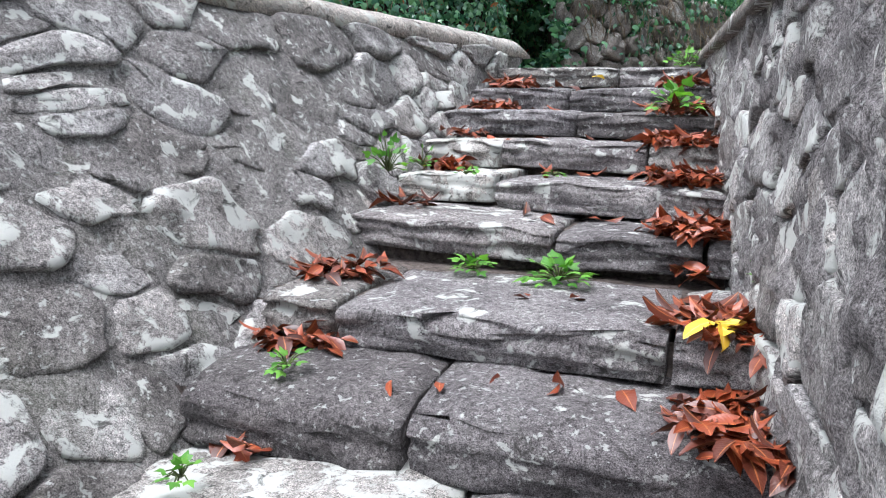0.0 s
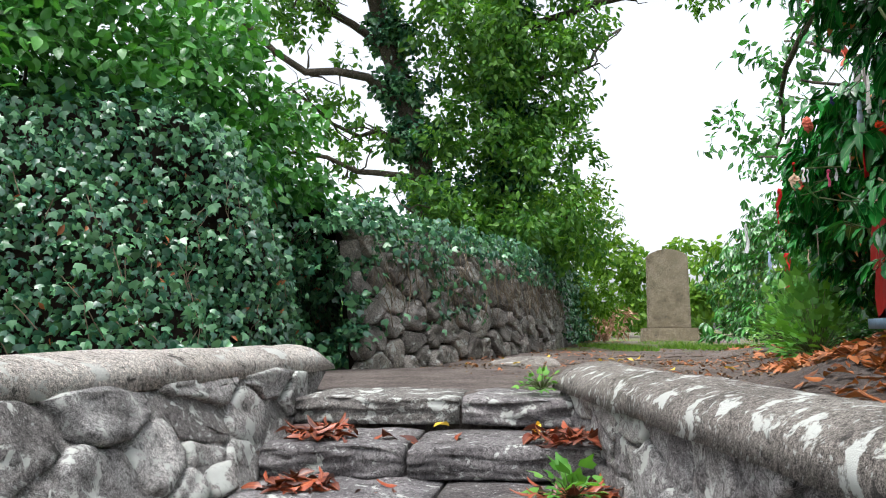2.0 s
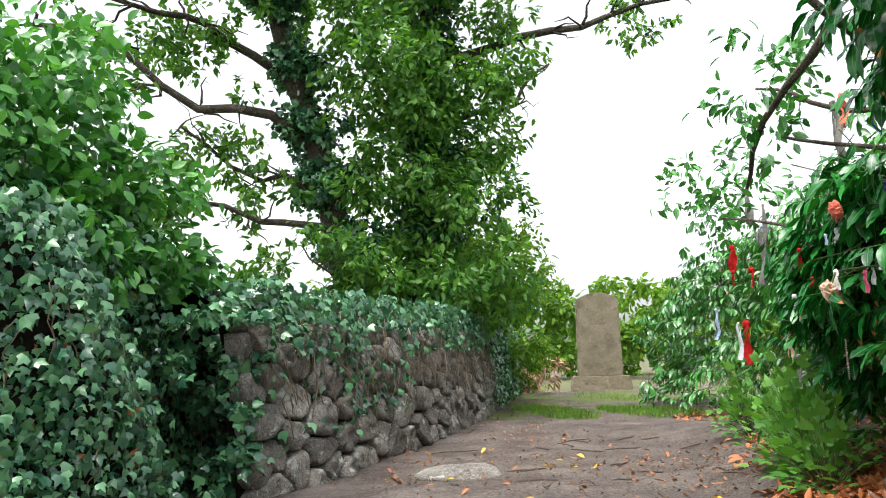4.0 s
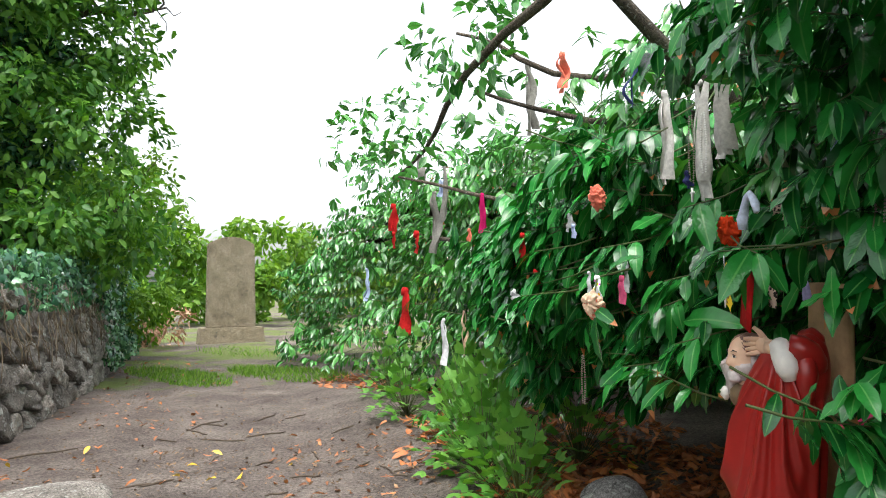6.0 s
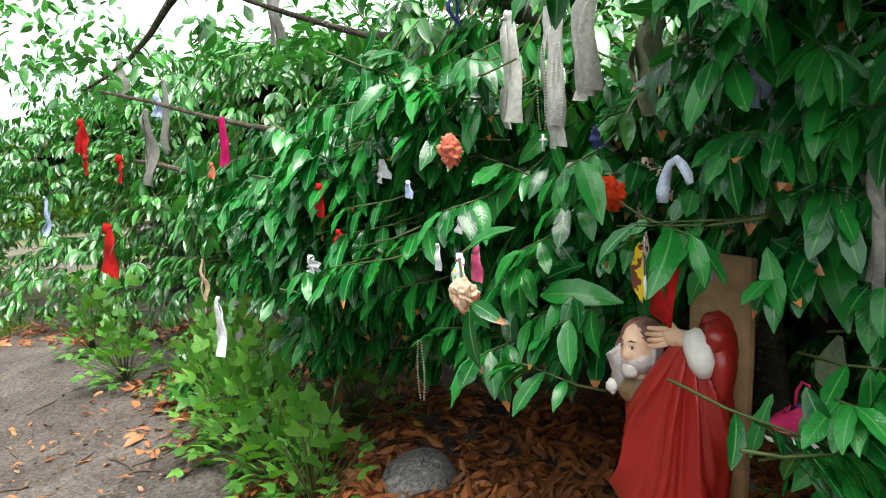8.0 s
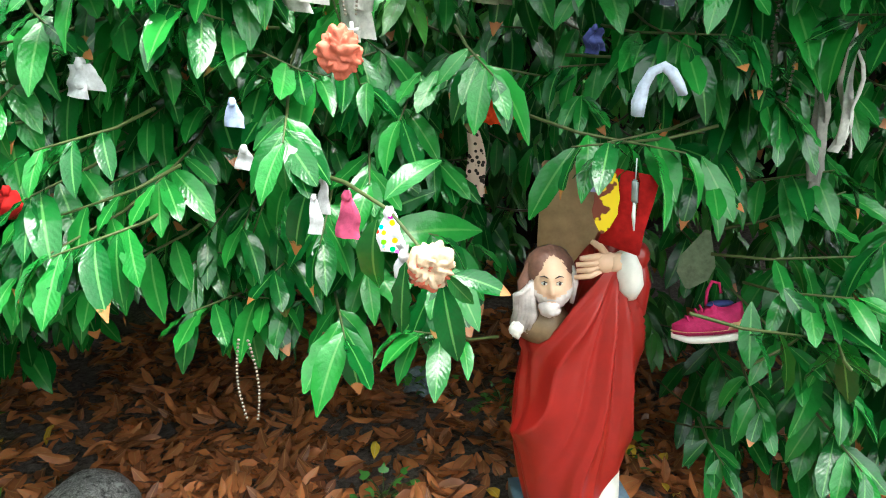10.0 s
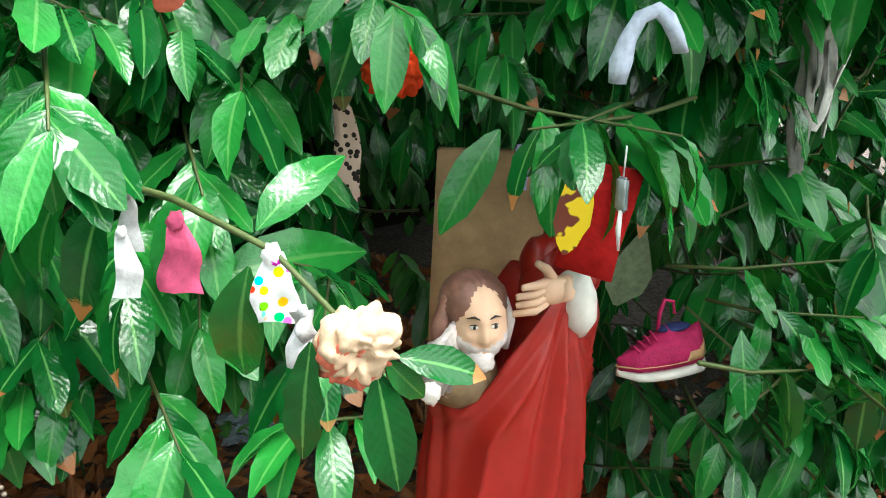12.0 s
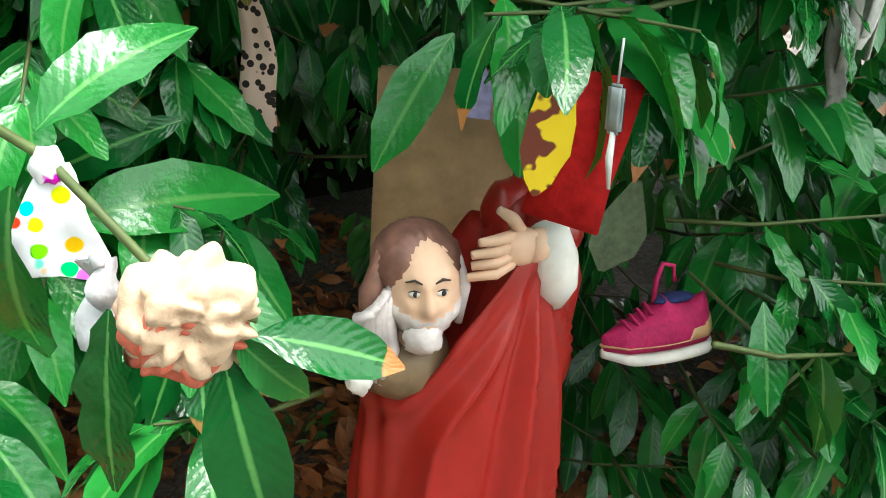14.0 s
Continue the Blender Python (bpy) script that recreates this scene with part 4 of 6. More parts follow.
    for x, y, z, a, b, c in HUNG:
        near[0].append(np.array((x, y, z)))
        near[1].append(np.array((a, b, c)))
        near[2].append(np.array((-0.62, 0.52, 0.6)) + rng.normal(size=3) * 0.12)
        near[3].append(math.sqrt(a * a + b * b + c * c) * 1.02)
    A = [np.array(near[k]) for k in range(4)]
    pick = np.argsort(np.sum((A[0] - np.array((3.55, 4.95, 1.35))) ** 2, 1))
    single, rest = pick[:290], pick[290:]
    kind = rng.integers(0, 3, len(A[0]))
    protos = []
    for k in range(3):
        me = leaf_cloud("leaf", LAUREL[k], [(0, 0, 0)], [(0, 1, 0)], [(0, 0, 1)], [1.0], M_LAUREL)
        protos.append(me.data)
        bpy.data.objects.remove(me)
    for i in single:
        y = Vector(A[1][i]).normalized()
        z = Vector(A[2][i])
        z = (z - y * z.dot(y)).normalized()
        x = y.cross(z)
        ob = new("leaf", protos[kind[i]])
        ob.parent = lt
        ob.matrix_local = Matrix.Translation(A[0][i]) @ Matrix((x, y, z)).transposed().to_4x4() @ Matrix.Scale(A[3][i], 4)
    for k in range(3):
        j = rest[kind[rest] == k]
        tagged(leaf_cloud("foliage", LAUREL[k], A[0][j], A[1][j], A[2][j], A[3][j], M_LAUREL, lt), kind="stuff")
    P, D, N = blob_leaves([(5.4, 8.9, 2.7, 0.45), (6.2, 9.4, 2.8, 0.5), (6.9, 9.8, 3.3, 0.4), (4.6, 6.8, 3.1, 0.5), (7.0, 10.6, 2.8, 0.5), (5.3, 7.4, 3.3, 0.5), (4.85, 7.0, 2.8, 0.4), (5.4, 8.3, 2.5, 0.4)], 360)
    tagged(leaf_cloud("foliage", SMALL, P, D, N, rng.uniform(0.08, 0.14, len(P)), M_LAUREL_FAR, lt), kind="stuff")
    B = [np.array(far[k]) for k in range(4)]
    tagged(leaf_cloud("foliage", strip_leaf([0.02, 0.14, 0.17, 0.13, 0.012], 0.3, 0.25), *B, M_LAUREL_FAR, lt), kind="stuff")
    bm = bmesh.new()
    for a, b, c in near[4] + far[4][:900]:
        tube(bm, [a, b, c], [0.0045, 0.004, 0.002], 4)
    tagged(part("twig", bm, M_TWIG, lt), kind="stuff")
    trunk = Vector((6.3, 4.3, 0.0))
    for k in range(4):
        bm = bmesh.new()
        a = trunk + Vector((0.25 * math.cos(k * 1.7), 0.4 * math.sin(k * 1.7), 0))
        tube(bm, wander(a, a + Vector((random.uniform(-0.5, 0.5), random.uniform(-0.6, 0.6), 2.9)), 8, 0.3), [0.11, 0.10, 0.095, 0.09, 0.08, 0.07, 0.05, 0.03], 8)
        part("trunk", bm, M_BARK, lt)
    for a, b, r in (((5.5, 5.4, 1.3), (5.39, 8.4, 2.3), 0.03), ((5.4, 5.2, 2.2), (3.9, 5.6, 3.15), 0.06), ((4.1, 5.5, 2.95), (6.1, 9.3, 2.45), 0.035), ((5.2, 5.4, 2.3), (4.9, 7.0, 2.7), 0.03), ((5.2, 5.5, 2.5), (5.0, 7.3, 3.2), 0.03),
                    ((5.5, 5.0, 2.0), (3.7, 4.2, 2.5), 0.04), ((5.6, 5.5, 1.5), (6.9, 9.6, 1.9), 0.05)):
        bm = bmesh.new()
        pts = wander(a, b, 9, 0.25)
        tube(bm, pts, [r * (1 - 0.08 * i) for i in range(9)], 7)
        part("limb", bm, M_BARK, lt)
    bm = bmesh.new()
    tube(bm, [(4.15, 5.30, 1.44), (3.92, 5.19, 1.425), (3.70, 5.12, 1.405), (3.50, 5.10, 1.38), (3.41, 5.055, 1.29), (3.375, 5.02, 1.275)], [0.006, 0.0055, 0.005, 0.004, 0.0035, 0.002], 6)
    part("bough", bm, M_TWIG, lt, "thin green bough carrying the tied rags")
    # an added dark sheet inside the crown that blocks sky light from the hollow
    def blocker_place(q, h, out):
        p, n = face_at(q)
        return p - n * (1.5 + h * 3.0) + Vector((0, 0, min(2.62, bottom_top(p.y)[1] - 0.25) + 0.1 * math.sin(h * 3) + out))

    sheet("light_block_sheet", blocker_place, 0.0, FACE_LEN, 60, lambda q: 0.0, 1.0, 12, M_SOIL_SHADE, lt, 0.15, "dark sheet added inside the crown to block sky light")
    P, D, N = face_leaves(lambda q, h, o: blocker_place(q, h, o + 0.1), 0.2, FACE_LEN, 0.0, 1.0, 9000, 0.25)
    tagged(leaf_cloud("foliage", SMALL, P, D + np.array((0, 0, 0.7)), N, rng.uniform(0.10, 0.17, len(P)), M_LAUREL_FAR, lt), kind="stuff")
    # leaves on a near-black sheet, which paints in the dark of the hollow
    g = thing("undergrowth", "undergrowth leaves on a near-black sheet standing in for deep shade", "undergrowth", (0, 0, 0))

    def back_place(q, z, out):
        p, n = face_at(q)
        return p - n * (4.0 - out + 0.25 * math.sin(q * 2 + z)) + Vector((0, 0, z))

    sheet("shade_sheet", back_place, 0.0, FACE_LEN, 70, lambda q: -0.3, 2.3, 10, M_SOIL_SHADE, g, 0.2)
    P, D, N = face_leaves(back_place, 0.2, FACE_LEN, 0, 2.3, 4200, 0.2)
    tagged(leaf_cloud("leaves", SMALL, P, D, N, rng.uniform(0.09, 0.16, len(P)), M_LAUREL_FAR, g), kind="stuff")


LONE = [((3.82, 5.02, 1.36), (-0.5, 0.2, -0.1), 9, 0.17), ((3.9, 4.9, 1.5), (-0.5, 0.3, -0.1), 9, 0.17), ((3.85, 5.15, 1.22), (-0.6, 0.3, -0.2), 9, 0.17), ((3.72, 5.25, 1.5), (-0.6, 0.2, -0.1), 9, 0.17), ((3.95, 4.75, 1.35), (-0.5, 0.3, 0.1), 8, 0.16),
        ((2.95, 4.30, 2.02), (-0.6, 0.4, -0.3), 9, 0.20), ((2.72, 3.95, 2.05), (-0.7, 0.5, -0.3), 9, 0.20), ((2.62, 3.62, 2.0), (-0.6, 0.5, -0.4), 9, 0.20),
        ((3.05, 4.0, 2.25), (-0.7, 0.3, -0.2), 9, 0.19), ((3.0, 4.5, 2.35), (-0.6, 0.4, -0.2), 9, 0.18), ((2.8, 3.4, 2.35), (-0.7, 0.4, -0.2), 9, 0.19),
        ((3.46, 4.60, 1.47), (-0.2, 0.7, 0.0), 5, 0.19), ((3.36, 4.42, 1.44), (-0.55, -0.4, -0.1), 6, 0.18), ((3.52, 4.66, 1.46), (0.1, 0.6, 0.0), 3, 0.18), ((3.58, 4.80, 1.62), (-0.4, 0.1, -0.1), 8, 0.17), ((3.45, 4.35, 1.66), (-0.4, 0.1, -0.1), 8, 0.17),
        ((3.30, 4.10, 1.0), (-0.6, 0.4, 0.1), 8, 0.13), ((3.32, 4.18, 0.75), (-0.6, 0.4, -0.1), 9, 0.12), ((3.25, 4.0, 0.6), (-0.5, 0.5, 0.0), 9, 0.12), ((3.4, 4.2, 0.55), (-0.6, 0.3, 0.0), 8, 0.11)]
# single leaves hanging beside the rags: stem and run of each
HUNG = [(3.40, 5.035, 1.245, -0.045, 0.0, -0.165),
        (3.380, 5.02, 1.262, -0.072, -0.085, -0.018),
        (3.39, 5.03, 1.26, -0.035, -0.040, -0.065),
        (3.44, 5.095, 1.285, 0.015, 0.025, -0.155),
        (3.52, 5.12, 1.36, 0.03, 0.04, -0.17),
        (3.55, 5.09, 1.39, -0.02, -0.10, 0.10),
        (3.80, 5.17, 1.40, 0.02, 0.08, -0.17),
        (3.87, 5.20, 1.40, 0.06, 0.09, -0.15),
                (3.89, 4.81, 1.31, 0.06, 0.17, -0.05),
                (3.91, 4.97, 1.20, -0.12, -0.22, 0.06),
                (3.93, 4.93, 1.18, -0.16, -0.16, -0.06),
                (4.00, 4.93, 1.31, -0.01, -0.13, 0.08),
                (3.70, 4.50, 1.42, 0.00, 0.15, -0.14),
                (3.69, 4.37, 1.43, -0.10, 0.10, -0.18),
                (3.50, 4.26, 1.40, -0.10, -0.02, -0.14),
                (3.61, 4.25, 1.41, -0.15, -0.09, -0.04),
                                (3.32, 4.25, 1.07, -0.06, 0.06, -0.13),
                (3.29, 4.18, 1.10, -0.10, -0.03, -0.09)]
build_laurel()


# ---- litter and small plants ----
def litter(name, label, spots, mat, sizes=(0.06, 0.12), tilt=0.35, zf=None, lift=0.006):
    """Fallen leaves lying in drifts; spots of (x, y, radius x, radius y, count)."""
    P, D, N = [], [], []
    for x, y, rx, ry, c in spots:
        for _ in range(c):
            a, r = rng.uniform(0, 6.283), math.sqrt(rng.random())
            px, py = x + rx * r * math.cos(a), y + ry * r * math.sin(a)
            z = (zf or ground_height)(px, py)
            P.append((px, py, z + lift + rng.random() * (0.045 if zf else 0.035) * (1 if c > 12 else 0.2)))
            D.append((math.cos(a * 7), math.sin(a * 7), rng.normal() * tilt * 0.5))
            N.append((rng.normal() * tilt, rng.normal() * tilt, 1))
    P, D, N = np.array(P), np.array(D), np.array(N)
    grp = rng.integers(0, 3, len(P))
    root = thing(name, label, "fallen leaves", (0, 0, 0), kind="stuff")
    for k in range(3):
        j = grp == k
        if j.any():
            leaf_cloud("leaves", FALLEN[k], P[j], D[j], N[j], rng.uniform(*sizes, j.sum()), mat, root)


M_DEBRIS = leaf_mat("leaf_bits", (0.05, 0.032, 0.02), (0.30, 0.19, 0.11), 0.7, 0.2, None, 0.0, 0, 0.05, 0.95)
STEP_ROWS = [(4.70, 0.0), (4.12, -0.16), (3.66, -0.32), (3.22, -0.48), (2.80, -0.64), (2.30, -0.80), (1.40, -0.96), (0.98, -1.12), (0.56, -1.30), (0.16, -1.46), (-0.25, -1.61)]


def tread(x, y):
    """The height of the steps under a point."""
    z = -1.76
    for ym, h in STEP_ROWS[::-1]:
        if y > ym - 0.345 * (x - 0.65) + 0.0:
            z = h
    return z


def side_leaves():
    spots = []
    for i, (ym, z) in enumerate(STEP_ROWS[1:9], 1):
        xl, xr = (0.28, 0.17, 0.02, -0.06, -0.18, -0.30, -0.36, -0.42)[i - 1], (1.52, 1.42, 1.36, 1.30, 1.24, 1.18, 1.12, 1.06)[i - 1]
        big = i >= 3
        spots.append((xl + 0.12, ym - 0.345 * (xl - 0.65) + 0.26, 0.15, 0.11, 80 if i in (1, 2, 4, 6, 7) else 20))
        spots.append((xr - 0.08, ym - 0.345 * (xr - 0.65) + 0.20, 0.17, 0.20, 190 if big else 80))
        spots.append((0.6, ym + 0.3, 0.5, 0.08, 6))
    litter("leaf_drift", "red-brown fallen leaves drifted into the corners of the steps", spots, M_LITTER_RED, (0.05, 0.125), 0.42, tread)


side_leaves()
litter("leaf_litter", "thick rust-brown leaf litter under the laurel",
       [(4.6, 4.5, 1.3, 1.3, 2600), (3.8, 3.5, 0.9, 1.0, 900), (5.2, 5.8, 1.2, 0.9, 1300), (4.3, 5.6, 0.7, 0.6, 520), (4.5, 6.2, 0.6, 0.5, 420), (3.9, 5.2, 0.5, 0.5, 260), (6.2, 7.6, 1.0, 1.2, 700), (5.4, 7.2, 0.8, 0.9, 180), (3.2, 3.6, 0.5, 0.9, 200), (7.6, 10.5, 0.8, 2.0, 500), (5.9, 4.2, 1.1, 1.4, 1300)], M_LITTER, (0.07, 0.125), 0.4)
litter("path_leaves", "scattered dry leaves on the earth path",
       [(3.8, 8.0, 2.0, 2.4, 120), (2.6, 10.6, 0.5, 1.2, 40), (4.4, 12.6, 0.8, 2.2, 90), (5.0, 7.6, 1.2, 1.6, 110), (3.0, 6.4, 0.9, 0.9, 40), (6.2, 16, 1, 3, 90), (2.6, 3.6, 0.5, 1.2, 60)], M_LITTER, (0.05, 0.09), 0.3)
litter("path_debris", "small bits of dry leaf and twig trodden into the path", [(3.6, 7.6, 1.9, 2.2, 900), (4.6, 10.8, 1.7, 2.6, 700), (6.3, 14.5, 1.6, 2.6, 400), (2.8, 5.0, 0.7, 1.3, 260), (5.0, 7.2, 0.9, 1.3, 400), (2.2, 9.3, 0.7, 1.0, 200)], M_DEBRIS, (0.015, 0.045), 0.35, None, 0.001)
litter("yellow_leaves", "bright yellow fallen leaves", [(3.47, 3.05, 0.05, 0.05, 2), (4.4, 4.4, 1.0, 0.9, 12), (3.3, 8.2, 1.4, 2, 14), (5.3, 6.4, 0.7, 0.7, 10)], M_YELLOW, (0.05, 0.11), 0.3, None, 0.04)
litter("step_yellow_leaves", "yellow fallen leaves on the steps", [(1.06, 1.30, 0.07, 0.08, 5), (1.35, 4.3, 0.08, 0.05, 3), (1.0, 4.35, 0.03, 0.03, 1), (0.0, 2.55, 0.1, 0.05, 1)], M_YELLOW, (0.09, 0.13), 0.5, tread, 0.05)


def plant(name, label, at, r, n, size, mat, up=0.6, template=IVY, category="weed"):
    """A small leafy weed: many short-stalked leaves round one root."""
    x, y, z = at
    d = rand_dirs(n)
    d[:, 2] = np.abs(d[:, 2]) * up + 0.05
    P = d * r * rng.uniform(0.35, 1.0, (n, 1))
    root = thing(name, label, category, at)
    leaf_cloud("leaves", template, P, d + np.array((0, 0, -0.25)), np.array((0, 0, 1.0)) + d * 0.6 + rng.normal(size=(n, 3)) * 0.25, rng.uniform(0.6, 1.1, n) * size, mat, root)
    bm = bmesh.new()
    for p in P[:60]:
        tube(bm, [(0, 0, 0), tuple(p * 0.6 + np.array((0, 0, 0.01))), tuple(p)], [0.003, 0.0025, 0.002], 4)
    tagged(part("stalk", bm, M_TWIG, root), kind="stuff")


for at, r, n, size, up in (((0.62, 1.98, -0.95), 0.12, 40, 0.055, 0.8), ((0.30, 2.12, -0.95), 0.09, 26, 0.05, 0.6), ((-0.20, 1.30, -1.1), 0.07, 16, 0.04, 0.8), ((-0.05, 3.2, -0.62), 0.08, 16, 0.04, 1.2), ((-0.15, 2.75, -0.62), 0.10, 20, 0.05, 1.8),
                           ((0.22, 2.7, -0.62), 0.06, 14, 0.04, 0.6), ((1.30, 3.55, -0.3), 0.14, 34, 0.075, 1.1), ((1.42, 2.6, -0.62), 0.07, 14, 0.04, 0.9), ((1.58, 4.75, 0.02), 0.13, 40, 0.05, 1.0), ((1.25, 1.6, -0.85), 0.07, 12, 0.04, 1.0), ((0.62, 2.75, -0.62), 0.05, 14, 0.03, 0.5), ((-0.35, 0.9, -1.26), 0.07, 14, 0.04, 0.8)):
    plant("weed", "small green weed growing between the step stones", at, r, n, size, M_WEED, up)
for x, y, r, n in ((4.75, 6.85, 0.34, 190), (5.05, 7.2, 0.30, 150), (4.55, 6.55, 0.26, 120), (5.6, 7.9, 0.26, 110), (5.9, 8.9, 0.3, 110), (4.35, 6.2, 0.22, 80), (6.6, 10.0, 0.3, 100), (5.3, 6.5, 0.3, 90)):
    plant("nettle", "pale green leafy weed at the edge of the laurel", (x, y, ground_height(x, y)), r * 1.3, n, 0.115, M_WEED, 2.2)
for x, y in ((3.45, 3.95), (3.3, 3.75), (4.2, 4.9), (4.9, 4.4), (4.6, 4.2), (3.35, 4.12), (3.95, 4.12)):
    plant("seedling", "small dark green seedlings in the leaf litter", (x, y, ground_height(x, y)), 0.13, 26, 0.05, M_SHRUB, 0.7)


def grass():
    P, D = [], []
    for x, y, rx, ry, c in ((6.3, 14.6, 0.5, 1.5, 1900), (7.6, 13.6, 0.6, 1.4, 1900), (8.9, 17.5, 0.6, 1.2, 300)):
        for _ in range(c):
            a, r = rng.uniform(0, 6.283), math.sqrt(rng.random())
            px, py = x + rx * r * math.cos(a), y + ry * r * math.sin(a)
            P.append((px, py, ground_height(px, py) - 0.005))
            D.append((rng.normal() * 0.5, rng.normal() * 0.5, 1))
    P = np.array(P)
    ob = leaf_cloud("grass", strip_leaf([0.06, 0.05, 0.005], 0.2, 0.4), P, D, rand_dirs(len(P)), rng.uniform(0.05, 0.11, len(P)), M_HEDGE)
    tagged(ob, "thin bright grass patches on the path", "grass", kind="stuff")
    # roots and sticks lying on the path
    for _ in range(34):
        x, y = rng.uniform(2.6, 6.0), rng.uniform(5.6, 10.5)
        if x > 4.9 + (y - 7) * 0.55:
            continue
        a = rng.uniform(0, 3.14)
        ln = rng.uniform(0.15, 0.6)
        e = (x + ln * math.cos(a), y + ln * math.sin(a))
        bm = bmesh.new()
        tube(bm, [Vector((p.x, p.y, ground_height(p.x, p.y) + 0.006)) for p in wander((x, y, 0), (*e, 0), 7, 0.08)], [0.004, 0.008, 0.009, 0.008, 0.008, 0.006, 0.003], 5)
        tagged(link_mesh("root", bm, M_DRY_DARK), "thin brown root or stick on the earth path", "root")


M_DRY_DARK = plain_mat("dark_root", (0.10, 0.075, 0.055), 0.9)
grass()


# ---- statue ----
M_ROBE = plain_mat("red_painted_plaster", (0.30, 0.013, 0.010), 0.32, 0.12, 30, 0.12, 0.5)
M_SKIN = plain_mat("flesh_painted_plaster", (0.74, 0.47, 0.32), 0.45, 0.12, 30, 0.05)
M_PALE = plain_mat("white_painted_plaster", (0.78, 0.74, 0.68), 0.55, 0.15, 25, 0.1)
M_HAIR = plain_mat("worn_brown_paint", (0.28, 0.13, 0.095), 0.45, 0.5, 26, 0.3)
M_GREY = plain_mat("bare_grey_plaster", (0.66, 0.58, 0.56), 0.45, 0.4, 28, 0.3)
M_DARK = plain_mat("dark_paint", (0.03, 0.02, 0.018), 0.4, 0.1)
M_BROWN = plain_mat("ochre_paint", (0.20, 0.13, 0.07), 0.5, 0.3)
M_BLUE = plain_mat("blue_grey_paint", (0.16, 0.24, 0.33), 0.6, 0.3)
FWD, RGT = Vector((0.76, -0.65, 0)), Vector((-0.65, -0.76, 0))


def stand(at, turn=0.0):
    """A pose whose x runs along the front of the laurel, y into it."""
    m = Matrix((RGT, FWD, Vector((0, 0, 1)))).transposed().to_4x4()
    return Matrix.Translation(at) @ m @ pose(0, 0, 0, 0, 0, turn)


def paint(bm, before, index):
    for f in bm.faces:
        if f not in before:
            f.material_index = index
            f.smooth = True
            before.add(f)


def ball(bm, at, size, turn=(0, 0, 0), seg=14, rough=0.0):
    r = bmesh.ops.create_uvsphere(bm, u_segments=seg, v_segments=seg - 4, radius=1)
    m = Matrix.Translation(at) @ Euler([radians(a) for a in turn]).to_matrix().to_4x4() @ Matrix.Diagonal((*size, 1))
    for v in r["verts"]:
        v.co *= 1 + rough * noise.noise(v.co * 2.6 + Vector(at) * 9)
    bmesh.ops.transform(bm, matrix=m, verts=r["verts"])


